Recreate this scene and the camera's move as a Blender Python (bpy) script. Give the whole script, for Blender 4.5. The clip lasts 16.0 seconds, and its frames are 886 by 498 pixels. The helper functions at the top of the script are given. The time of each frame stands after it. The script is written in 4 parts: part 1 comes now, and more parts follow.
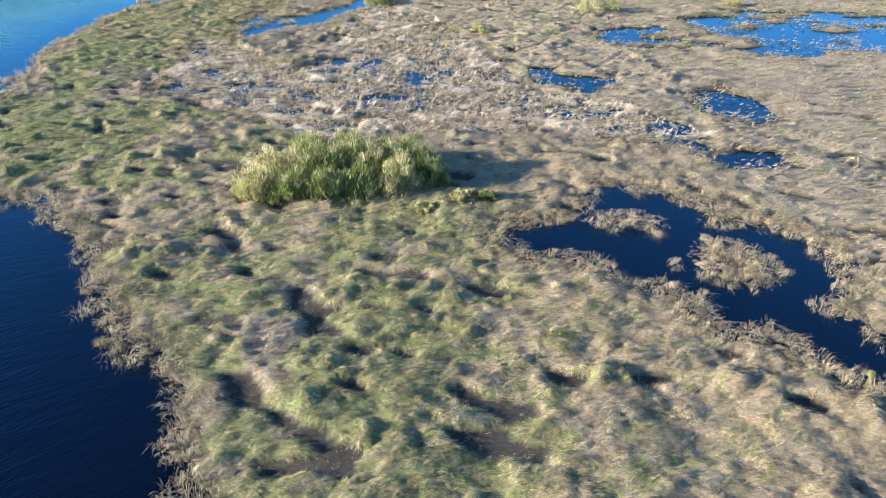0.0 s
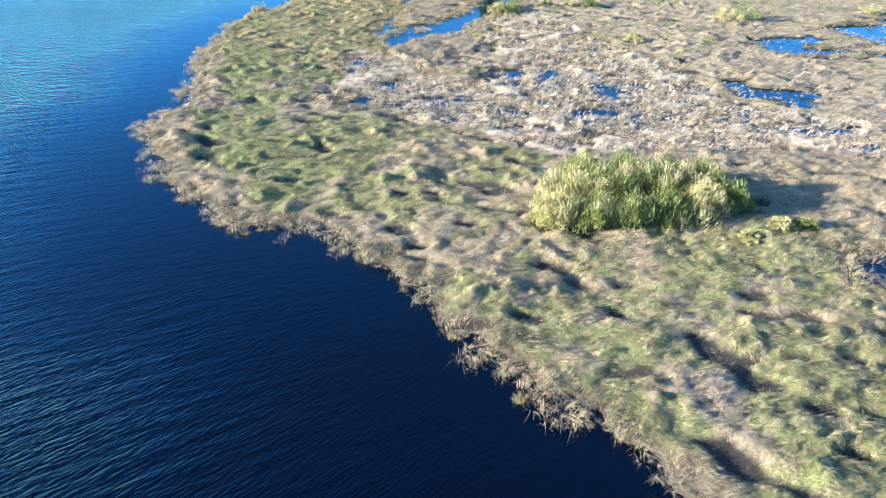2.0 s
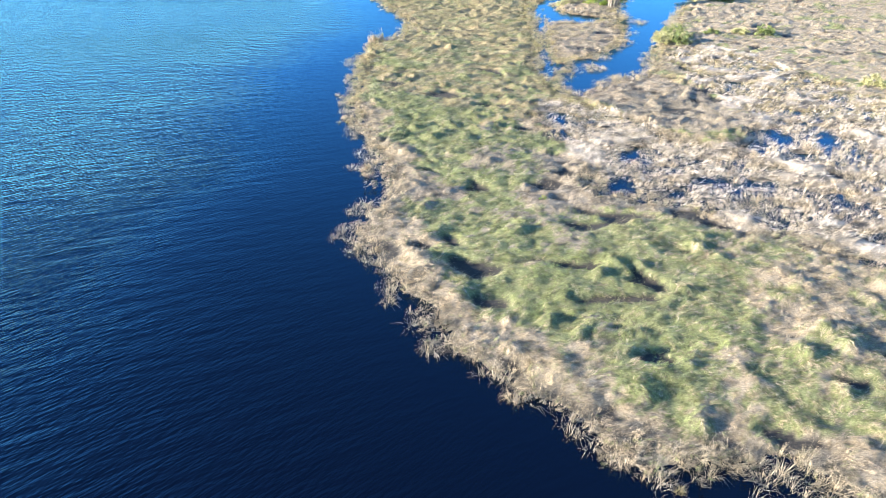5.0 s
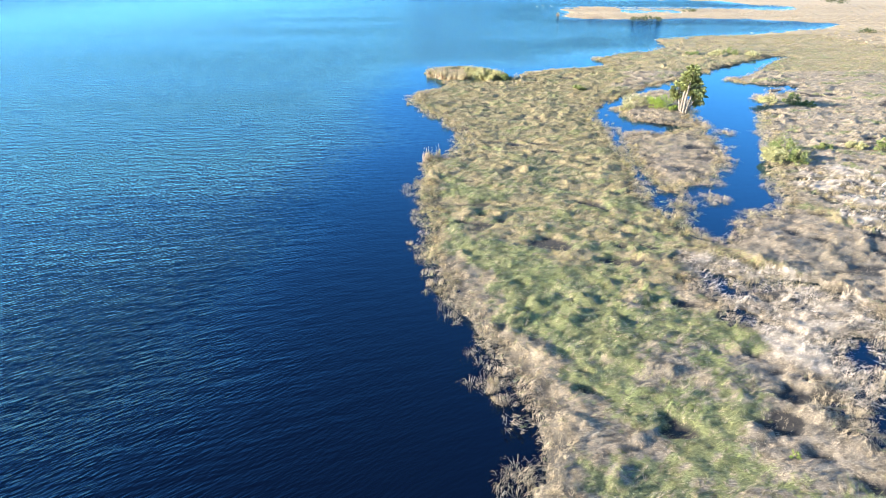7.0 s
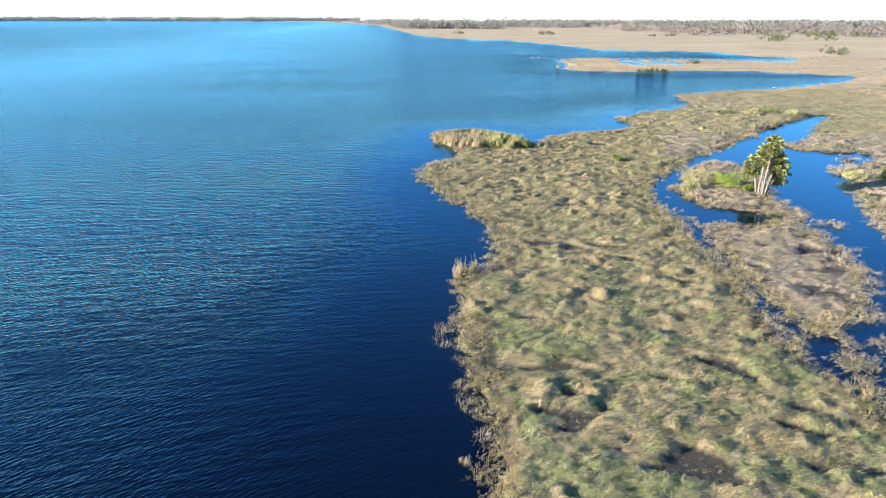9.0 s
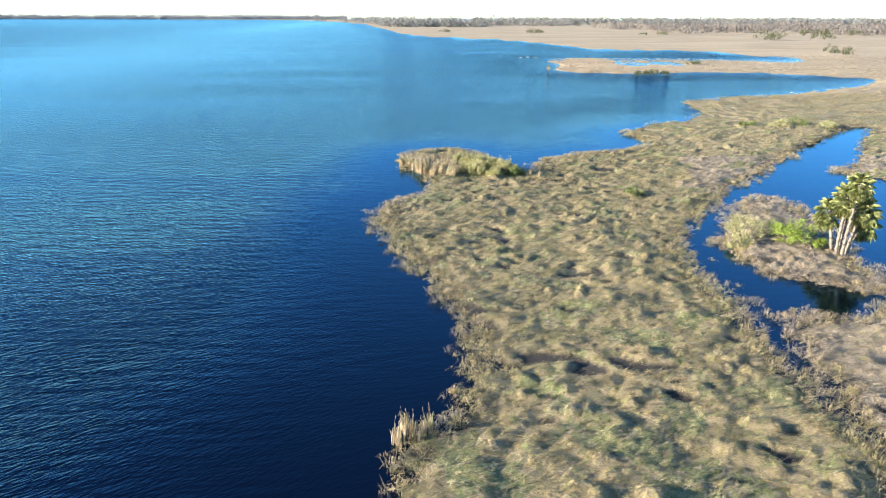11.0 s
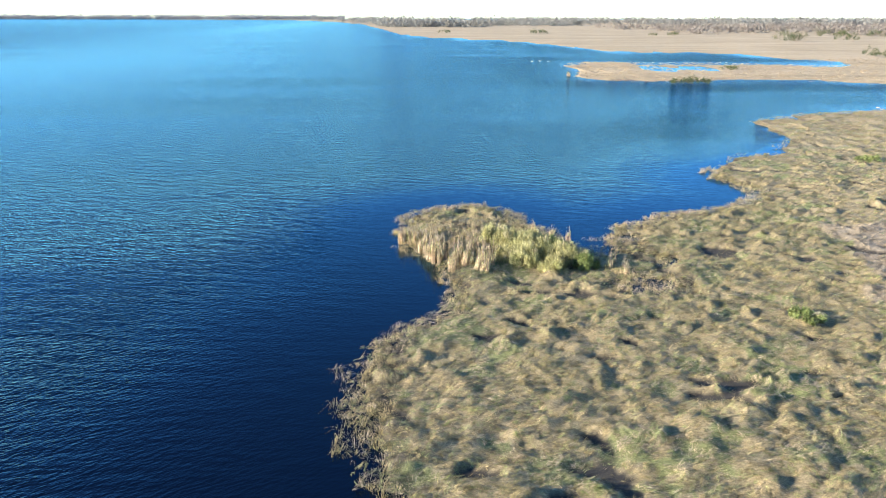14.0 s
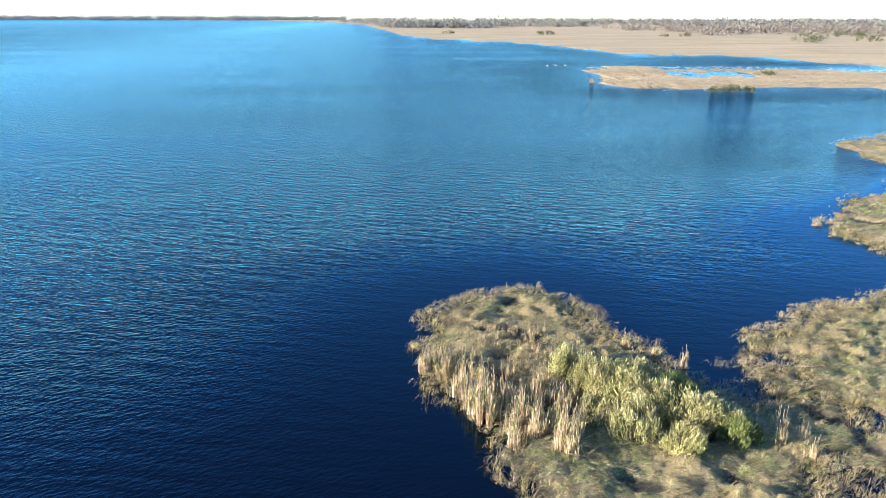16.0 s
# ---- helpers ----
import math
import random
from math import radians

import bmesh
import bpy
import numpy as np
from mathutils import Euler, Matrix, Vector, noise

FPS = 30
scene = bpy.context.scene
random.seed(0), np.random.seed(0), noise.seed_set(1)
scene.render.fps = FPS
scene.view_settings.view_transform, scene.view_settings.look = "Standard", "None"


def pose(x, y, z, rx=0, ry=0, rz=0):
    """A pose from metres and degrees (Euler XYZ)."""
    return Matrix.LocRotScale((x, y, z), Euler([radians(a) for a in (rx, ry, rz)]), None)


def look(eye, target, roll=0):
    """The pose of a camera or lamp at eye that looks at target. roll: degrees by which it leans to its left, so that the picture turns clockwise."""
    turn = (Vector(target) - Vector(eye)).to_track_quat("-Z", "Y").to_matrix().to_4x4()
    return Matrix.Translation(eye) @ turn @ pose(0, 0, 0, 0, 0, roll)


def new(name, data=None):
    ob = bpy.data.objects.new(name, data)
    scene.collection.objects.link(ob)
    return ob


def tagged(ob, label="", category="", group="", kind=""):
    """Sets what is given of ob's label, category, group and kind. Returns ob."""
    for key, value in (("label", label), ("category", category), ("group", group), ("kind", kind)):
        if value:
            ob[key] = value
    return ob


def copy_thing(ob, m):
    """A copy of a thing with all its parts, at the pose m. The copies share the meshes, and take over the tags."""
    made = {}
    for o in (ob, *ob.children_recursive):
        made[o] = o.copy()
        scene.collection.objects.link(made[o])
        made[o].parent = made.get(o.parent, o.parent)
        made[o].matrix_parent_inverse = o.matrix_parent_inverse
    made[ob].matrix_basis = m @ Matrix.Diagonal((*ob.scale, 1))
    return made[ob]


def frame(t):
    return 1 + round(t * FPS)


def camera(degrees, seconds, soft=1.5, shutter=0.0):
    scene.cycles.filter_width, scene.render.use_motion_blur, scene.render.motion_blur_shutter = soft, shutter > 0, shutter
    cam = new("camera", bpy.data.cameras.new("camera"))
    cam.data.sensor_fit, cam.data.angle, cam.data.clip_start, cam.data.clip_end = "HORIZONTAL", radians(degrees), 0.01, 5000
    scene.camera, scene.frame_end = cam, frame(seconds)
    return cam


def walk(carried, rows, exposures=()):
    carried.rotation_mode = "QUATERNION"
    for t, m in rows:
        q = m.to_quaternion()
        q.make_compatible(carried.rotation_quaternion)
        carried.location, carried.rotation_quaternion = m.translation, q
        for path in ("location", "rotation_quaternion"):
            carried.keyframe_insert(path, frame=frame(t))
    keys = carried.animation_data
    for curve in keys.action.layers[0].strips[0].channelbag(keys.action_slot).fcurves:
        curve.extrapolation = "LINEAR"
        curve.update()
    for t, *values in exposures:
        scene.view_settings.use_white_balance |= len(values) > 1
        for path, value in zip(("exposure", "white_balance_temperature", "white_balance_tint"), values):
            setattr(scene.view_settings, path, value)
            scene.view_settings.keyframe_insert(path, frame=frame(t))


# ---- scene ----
# Camera and its flight
cam = camera(64.0, 16.0, soft=0.8)
PATH = [
    (0, (48.818, -34.586, 21.866), (48.817, -32.828, 20.912), -0.3),
    (0.5, (43.424, -33.796, 21.85), (43.426, -32.036, 20.901), -0.1),
    (1, (38.087, -32.874, 21.846), (38.089, -31.113, 20.899), -0.1),
    (1.5, (32.814, -31.777, 21.753), (32.814, -30.014, 20.808), -0.0),
    (2, (27.512, -30.179, 21.77), (27.51, -28.416, 20.826), -0.2),
    (2.5, (22.215, -27.491, 21.513), (22.21, -25.726, 20.574), -0.2),
    (3, (17.479, -25.163, 21.298), (17.495, -23.396, 20.362), 0.2),
    (3.5, (14.114, -21.61, 21.001), (14.14, -19.841, 20.069), 0.4),
    (3.7, (12.565, -19.848, 20.946), (12.579, -18.078, 20.014), 0.2),
    (5.8, (0.143, -0.077, 22.229), (0.153, 1.688, 21.289), -0.3),
    (6, (-1.064, 1.868, 22.194), (-1.057, 3.654, 21.295), -0.3),
    (6.5, (-3.524, 7.296, 22.088), (-3.491, 9.133, 21.298), -0.1),
    (7, (-5.109, 13.329, 22.069), (-5.064, 15.186, 21.328), 0.0),
    (7.5, (-6.544, 19.722, 21.949), (-6.49, 21.597, 21.256), 0.1),
    (8, (-7.969, 26.016, 21.836), (-7.907, 27.917, 21.218), 0.2),
    (8.5, (-8.807, 32.073, 21.789), (-8.729, 33.973, 21.169), 0.2),
    (9, (-9.236, 38.562, 21.883), (-9.146, 40.46, 21.262), 0.1),
    (9.2, (-9.27, 41.227, 21.903), (-9.174, 43.125, 21.279), 0.2),
    (11.3, (-4.322, 69.278, 21.152), (-4.201, 71.174, 20.527), 0.1),
    (11.5, (-4.139, 71.81, 21.118), (-4.027, 73.706, 20.494), 0.0),
    (12, (-4.123, 78.076, 21.087), (-4.012, 79.973, 20.463), -0.1),
    (12.5, (-4.213, 84.597, 21.067), (-4.094, 86.493, 20.442), -0.0),
    (13, (-4.362, 91.039, 21.089), (-4.241, 92.935, 20.463), 0.1),
    (13.5, (-4.526, 97.802, 20.977), (-4.403, 99.698, 20.353), 0.0),
    (14, (-4.849, 104.463, 20.868), (-4.724, 106.359, 20.243), 0.1),
    (14.5, (-5.14, 110.885, 20.925), (-5.013, 112.781, 20.301), 0.1),
    (15, (-5.52, 117.584, 20.888), (-5.389, 119.479, 20.262), 0.3),
    (15.5, (-5.608, 124.158, 20.845), (-5.484, 126.055, 20.221), 0.1),
    (16, (-5.871, 130.665, 20.805), (-5.751, 132.561, 20.182), 0.1),
]
walk(cam, [(t, look(eye, target, roll)) for t, eye, target, roll in PATH], exposures=[(0.0, 2.12, 6050, 7), (1.5, 2.34, 5850, 7), (3.5, 2.66, 5800, 8), (6.0, 2.6, 5850, 10), (7.0, 2.48, 5900, 10), (8.0, 2.09, 6050, 10), (16.0, 2.09, 6050, 10)])

# World and sun
SUN_EL, SUN_AZ = 14.5, 12.0          # height of the sun; its light travels towards +x, turned this much to +y
world = bpy.data.worlds.new("sky")
scene.world = world
world.use_nodes = True
wn = world.node_tree.nodes
sky = wn.new("ShaderNodeTexSky")
sky.sky_type = "NISHITA"
sky.sun_disc = False
sky.sun_elevation = radians(SUN_EL)
sky.sun_rotation = radians(270 - SUN_AZ)
sky.altitude = 0
sky.air_density, sky.dust_density, sky.ozone_density = 1.0, 0.05, 4.0
wn["Background"].inputs["Strength"].default_value = 0.081
clear = wn.new("ShaderNodeMix")
clear.data_type, clear.blend_type = "RGBA", "MULTIPLY"
clear.inputs[0].default_value, clear.inputs[7].default_value = 1.0, (0.88, 1.0, 1.08, 1)
world.node_tree.links.new(sky.outputs["Color"], clear.inputs[6])
world.node_tree.links.new(clear.outputs[2], wn["Background"].inputs["Color"])
sun = new("sun", bpy.data.lights.new("sun", "SUN"))
sun.data.energy, sun.data.angle, sun.data.color = 5.0, radians(0.53), (1.0, 0.86, 0.67)
sun_way = Vector((math.cos(radians(SUN_EL)) * math.cos(radians(SUN_AZ)), math.cos(radians(SUN_EL)) * math.sin(radians(SUN_AZ)), -math.sin(radians(SUN_EL))))
sun.matrix_world = look((-60, 0, 80), Vector((-60, 0, 80)) + sun_way)

rng = np.random.default_rng(7)


# ---------------------------------------------------------------- materials
def node_material(name):
    m = bpy.data.materials.new(name)
    m.use_nodes = True
    nt = m.node_tree
    return m, nt, nt.nodes["Principled BSDF"]


def ramp(nt, stops, fac):
    r = nt.nodes.new("ShaderNodeValToRGB")
    el = r.color_ramp.elements
    while len(el) < len(stops):
        el.new(0.5)
    for e, (p, c) in zip(el, stops):
        e.position, e.color = p, (*c, 1)
    nt.links.new(fac, r.inputs["Fac"])
    return r.outputs["Color"]


def noise_tex(nt, scale, detail=3.0, rough=0.55, stretch=(1, 1, 1), spin=0.0):
    geo = nt.nodes.new("ShaderNodeNewGeometry")
    mp = nt.nodes.new("ShaderNodeMapping")
    mp.inputs["Scale"].default_value = stretch
    mp.inputs["Rotation"].default_value = (0, 0, radians(spin))
    nt.links.new(geo.outputs["Position"], mp.inputs["Vector"])
    n = nt.nodes.new("ShaderNodeTexNoise")
    n.inputs["Scale"].default_value = scale
    n.inputs["Detail"].default_value = detail
    n.inputs["Roughness"].default_value = rough
    nt.links.new(mp.outputs["Vector"], n.inputs["Vector"])
    return n.outputs["Fac"]


def mix(nt, a, b, fac, mode="MIX"):
    n = nt.nodes.new("ShaderNodeMix")
    n.data_type, n.blend_type = "RGBA", mode
    for socket, v in ((n.inputs[6], a), (n.inputs[7], b), (n.inputs[0], fac)):
        if isinstance(v, bpy.types.NodeSocket):
            nt.links.new(v, socket)
        elif isinstance(v, tuple):
            socket.default_value = (*v, 1)
        else:
            socket.default_value = v
    return n.outputs[2]


def foliage(name, stops, patch, patch_scale=0.12, through_light=0.3, gloss=0.55):
    """Blades and leaves: each one its own tone, drifting over the ground in patches, some light passing through."""
    m, nt, bsdf = node_material(name)
    geo = nt.nodes.new("ShaderNodeNewGeometry")
    own = ramp(nt, stops, geo.outputs["Random Per Island"])
    drift = noise_tex(nt, patch_scale, 4.0)
    sharp = ramp(nt, [(0.42, (0, 0, 0)), (0.62, (1, 1, 1))], drift)
    grain = noise_tex(nt, 1.1, 3.0, 0.6)
    tone = ramp(nt, [(0.34, (0.58, 0.58, 0.56)), (0.66, (1.2, 1.2, 1.2))], grain)
    col = mix(nt, own, patch, mix(nt, (0, 0, 0), sharp, 0.55))
    col = mix(nt, col, tone, 1.0, "MULTIPLY")
    # fine noise in the colour: dark for the shaded gaps between wisps, paler between
    gap_shade = ramp(nt, [(0.36, (0.55, 0.54, 0.54)), (0.50, (1.05, 1.05, 1.05)), (0.66, (1.30, 1.29, 1.27))], noise_tex(nt, 5.5, 2.0, 0.6))
    col = mix(nt, col, gap_shade, 1.0, "MULTIPLY")
    nt.links.new(col, bsdf.inputs["Base Color"])
    bsdf.inputs["Roughness"].default_value = gloss
    bsdf.inputs["Specular IOR Level"].default_value = 0.25
    # many thin blades together take the light as the tussock under them does
    lay = nt.nodes.new("ShaderNodeAttribute")
    lay.attribute_name = "lay"
    lean = nt.nodes.new("ShaderNodeVectorMath")
    lean.operation = "MULTIPLY_ADD"
    nt.links.new(geo.outputs["Normal"], lean.inputs[0])
    lean.inputs[1].default_value = (0.95, 0.95, 0.95)
    nt.links.new(lay.outputs["Vector"], lean.inputs[2])
    even = nt.nodes.new("ShaderNodeVectorMath")
    even.operation = "NORMALIZE"
    nt.links.new(lean.outputs[0], even.inputs[0])
    nt.links.new(even.outputs[0], bsdf.inputs["Normal"])
    tr = nt.nodes.new("ShaderNodeBsdfTranslucent")
    nt.links.new(col, tr.inputs["Color"])
    ms = nt.nodes.new("ShaderNodeMixShader")
    ms.inputs[0].default_value = through_light
    nt.links.new(bsdf.outputs[0], ms.inputs[1])
    nt.links.new(tr.outputs[0], ms.inputs[2])
    nt.links.new(ms.outputs[0], nt.nodes["Material Output"].inputs["Surface"])
    return m


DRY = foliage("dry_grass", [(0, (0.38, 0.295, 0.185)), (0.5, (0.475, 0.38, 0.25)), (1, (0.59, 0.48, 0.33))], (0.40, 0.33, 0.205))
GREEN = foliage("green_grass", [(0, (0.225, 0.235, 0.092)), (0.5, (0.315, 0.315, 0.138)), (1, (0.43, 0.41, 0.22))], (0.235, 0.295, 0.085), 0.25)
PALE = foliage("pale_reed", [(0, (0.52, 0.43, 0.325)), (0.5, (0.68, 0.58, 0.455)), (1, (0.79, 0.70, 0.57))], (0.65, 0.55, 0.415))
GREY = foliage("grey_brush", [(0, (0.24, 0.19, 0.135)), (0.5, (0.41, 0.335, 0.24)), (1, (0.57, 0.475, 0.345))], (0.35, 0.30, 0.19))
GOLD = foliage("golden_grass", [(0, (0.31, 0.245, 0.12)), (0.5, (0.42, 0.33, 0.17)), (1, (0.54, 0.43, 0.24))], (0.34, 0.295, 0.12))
LEAF = foliage("shrub_leaf", [(0, (0.10, 0.135, 0.038)), (0.5, (0.20, 0.235, 0.075)), (1, (0.33, 0.345, 0.14))], (0.16, 0.205, 0.058), 0.5)
LEAF_YELLOW = foliage("yellowish_leaf", [(0, (0.27, 0.265, 0.11)), (0.5, (0.41, 0.385, 0.18)), (1, (0.56, 0.51, 0.28))], (0.34, 0.345, 0.135), 0.5)
LEAF_BRIGHT = foliage("bright_leaf", [(0, (0.15, 0.22, 0.03)), (0.5, (0.27, 0.35, 0.06)), (1, (0.41, 0.47, 0.11))], (0.19, 0.26, 0.04), 0.6)
LEAF_DARK = foliage("dark_leaf", [(0, (0.045, 0.06, 0.02)), (0.5, (0.08, 0.095, 0.032)), (1, (0.13, 0.14, 0.055))], (0.06, 0.08, 0.025), 0.6)
STRAW = foliage("cattail_straw", [(0, (0.36, 0.26, 0.17)), (0.5, (0.55, 0.42, 0.28)), (1, (0.66, 0.53, 0.37))], (0.44, 0.34, 0.20), 0.6)
PLUME = foliage("seed_plume", [(0, (0.40, 0.34, 0.20)), (0.5, (0.53, 0.46, 0.29)), (1, (0.66, 0.58, 0.40))], (0.47, 0.42, 0.24), 0.6)
FROND = foliage("palm_frond", [(0, (0.18, 0.20, 0.06)), (0.5, (0.32, 0.34, 0.13)), (1, (0.46, 0.47, 0.22))], (0.26, 0.29, 0.095), 0.8, 0.3, 0.5)
# far woods: haze of the distance put into the base colours, greyed and lightened
FAR_LEAF = foliage("hazed_wood_leaf", [(0, (0.245, 0.24, 0.22)), (0.5, (0.27, 0.265, 0.24)), (1, (0.30, 0.29, 0.26))], (0.26, 0.255, 0.23), 0.01, 0.5)
FAR_TWIG = foliage("hazed_bare_twigs", [(0, (0.26, 0.225, 0.195)), (0.5, (0.29, 0.25, 0.215)), (1, (0.32, 0.28, 0.235))], (0.28, 0.245, 0.21), 0.01, 0.5)

# bluish haze put into the leaf colour of the opposite shore
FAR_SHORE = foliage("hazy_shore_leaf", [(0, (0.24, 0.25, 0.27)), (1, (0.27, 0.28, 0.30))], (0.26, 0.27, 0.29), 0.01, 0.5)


def bark_material(name, dark, light, scale):
    m, nt, bsdf = node_material(name)
    n = noise_tex(nt, scale, 5.0, 0.6, (1, 1, 0.3))
    nt.links.new(ramp(nt, [(0.3, dark), (0.7, light)], n), bsdf.inputs["Base Color"])
    bsdf.inputs["Roughness"].default_value = 0.85
    b = nt.nodes.new("ShaderNodeBump")
    b.inputs["Strength"].default_value, b.inputs["Distance"].default_value = 0.6, 0.03
    nt.links.new(n, b.inputs["Height"])
    nt.links.new(b.outputs["Normal"], bsdf.inputs["Normal"])
    return m


TWIG = bark_material("twig", (0.12, 0.09, 0.06), (0.32, 0.26, 0.19), 6.0)
PALM_BARK = bark_material("palm_bark", (0.11, 0.09, 0.07), (0.27, 0.225, 0.175), 5.0)
BOOT = bark_material("leaf_boot", (0.11, 0.085, 0.065), (0.26, 0.215, 0.165), 8.0)


def ground_material():
    """Matted dead grass over dark wet peat."""
    m, nt, bsdf = node_material("marsh_ground")
    mid = noise_tex(nt, 0.9, 4.0)
    fine = noise_tex(nt, 7.0, 4.0, 0.65, (1, 2.2, 1), 25)
    blade = noise_tex(nt, 18.0, 3.0, 0.7, (1, 3.0, 1), 40)
    streaky = mix(nt, fine, blade, 0.5)

    def growth(low, middle, top):
        return ramp(nt, [(0.34, low), (0.5, middle), (0.64, top)], streaky)

    def share(name):
        at = nt.nodes.new("ShaderNodeAttribute")
        at.attribute_name = name
        return at.outputs["Fac"]

    col = growth((0.11, 0.085, 0.055), (0.28, 0.225, 0.15), (0.50, 0.415, 0.29))
    col = mix(nt, col, growth((0.06, 0.07, 0.022), (0.17, 0.18, 0.065), (0.36, 0.35, 0.17)), share("green"))
    col = mix(nt, col, growth((0.18, 0.145, 0.105), (0.48, 0.40, 0.30), (0.70, 0.60, 0.465)), share("pale"))
    col = mix(nt, col, growth((0.10, 0.08, 0.056), (0.25, 0.205, 0.145), (0.43, 0.36, 0.26)), share("grey"))
    col = mix(nt, col, growth((0.10, 0.078, 0.04), (0.27, 0.215, 0.115), (0.48, 0.39, 0.22)), share("gold"))
    col = mix(nt, col, ramp(nt, [(0.3, (0.72, 0.72, 0.72)), (0.65, (1.15, 1.15, 1.15))], mid), 1.0, "MULTIPLY")
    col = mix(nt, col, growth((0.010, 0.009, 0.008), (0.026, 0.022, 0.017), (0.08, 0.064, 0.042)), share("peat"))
    far = nt.nodes.new("ShaderNodeAttribute")
    far.attribute_name = "meadow"
    streak = noise_tex(nt, 0.010, 5.0, 0.6, (1, 3.0, 1))
    field = ramp(nt, [(0.3, (0.27, 0.20, 0.11)), (0.5, (0.37, 0.28, 0.16)), (0.7, (0.45, 0.34, 0.21))], streak)
    fleck = ramp(nt, [(0.35, (0.75, 0.75, 0.72)), (0.65, (1.08, 1.08, 1.08))], noise_tex(nt, 0.25, 4.0, 0.6, (1, 2.5, 1)))
    field = mix(nt, field, fleck, 1.0, "MULTIPLY")
    col = mix(nt, col, field, far.outputs["Fac"])
    nt.links.new(col, bsdf.inputs["Base Color"])
    bsdf.inputs["Roughness"].default_value = 0.9
    b = nt.nodes.new("ShaderNodeBump")
    b.inputs["Strength"].default_value, b.inputs["Distance"].default_value = 1.0, 0.30
    nt.links.new(mix(nt, noise_tex(nt, 3.2, 5.0, 0.65), streaky, 0.45), b.inputs["Height"])
    nt.links.new(b.outputs["Normal"], bsdf.inputs["Normal"])
    return m


GROUND = ground_material()


def water_material():
    """Dark tannin water; wind ripples, weaker in the lee of the shore."""
    m, nt, bsdf = node_material("lake_water")
    nt.nodes.remove(bsdf)

    def maths(op, a, b=0.0, c=0.0):
        n = nt.nodes.new("ShaderNodeMath")
        n.operation = op
        for socket, v in zip(n.inputs, (a, b, c)):
            if isinstance(v, bpy.types.NodeSocket):
                nt.links.new(v, socket)
            else:
                socket.default_value = v
        return n.outputs[0]

    lee = nt.nodes.new("ShaderNodeAttribute")
    lee.attribute_name = "open_water"
    geo = nt.nodes.new("ShaderNodeNewGeometry")
    at = nt.nodes.new("ShaderNodeSeparateXYZ")
    nt.links.new(geo.outputs["Position"], at.inputs[0])
    x, y = at.outputs[0], at.outputs[1]
    # the crests swing round as they run up the lake: the way across them bends with the place
    across = maths("ADD", maths("SUBTRACT", y, maths("MULTIPLY", x, 0.50)), maths("MULTIPLY", maths("MULTIPLY", x, y), 0.0042))

    def waves(scale, along, skew, detail):
        c = nt.nodes.new("ShaderNodeCombineXYZ")
        nt.links.new(maths("MULTIPLY", x, along), c.inputs[0])
        nt.links.new(maths("MULTIPLY_ADD", x, skew, across), c.inputs[1])
        n = nt.nodes.new("ShaderNodeTexNoise")
        n.inputs["Scale"].default_value, n.inputs["Detail"].default_value = scale, detail
        nt.links.new(c.outputs[0], n.inputs["Vector"])
        return n.outputs["Fac"]

    gust = noise_tex(nt, 0.012, 4.0, 0.6, (0.5, 2.4, 1), 8)
    swell, chop = waves(1.05, 0.30, 0.0, 2.0), waves(3.9, 0.50, -0.45, 2.0)
    # short sharp crests along the ridges of a slower noise
    ridge = waves(1.2, 0.30, -0.06, 2.0)
    crest = maths("POWER", maths("SUBTRACT", 1.0, maths("MULTIPLY", maths("ABSOLUTE", maths("SUBTRACT", ridge, 0.5)), 3.2)), 5.0)
    broken = ramp(nt, [(0.45, (0, 0, 0)), (0.65, (1, 1, 1))], noise_tex(nt, 0.5, 1.0))
    high = maths("MULTIPLY_ADD", maths("MULTIPLY", crest, broken), 0.20, maths("MULTIPLY_ADD", chop, 0.78, maths("MULTIPLY", swell, 1.15)))
    b = nt.nodes.new("ShaderNodeBump")
    b.inputs["Distance"].default_value = 0.5
    nt.links.new(maths("MULTIPLY", ramp(nt, [(0.35, (0.6, 0.6, 0.6)), (0.6, (1, 1, 1))], gust), lee.outputs["Fac"]), b.inputs["Strength"])
    nt.links.new(high, b.inputs["Height"])
    body = nt.nodes.new("ShaderNodeBsdfDiffuse")
    body.inputs["Color"].default_value = (0.0008, 0.0012, 0.0042, 1)
    gloss = nt.nodes.new("ShaderNodeBsdfGlossy")
    gloss.inputs["Color"].default_value = (0.355, 0.705, 1.0, 1)
    gloss.inputs["Roughness"].default_value = 0.09
    fres = nt.nodes.new("ShaderNodeFresnel")
    fres.inputs["IOR"].default_value = 1.333
    join = nt.nodes.new("ShaderNodeMixShader")
    for n in (body, gloss, fres):
        nt.links.new(b.outputs["Normal"], n.inputs["Normal"])
    nt.links.new(fres.outputs[0], join.inputs[0])
    nt.links.new(body.outputs[0], join.inputs[1])
    nt.links.new(gloss.outputs[0], join.inputs[2])
    nt.links.new(join.outputs[0], nt.nodes["Material Output"].inputs["Surface"])
    return m


WATER = water_material()


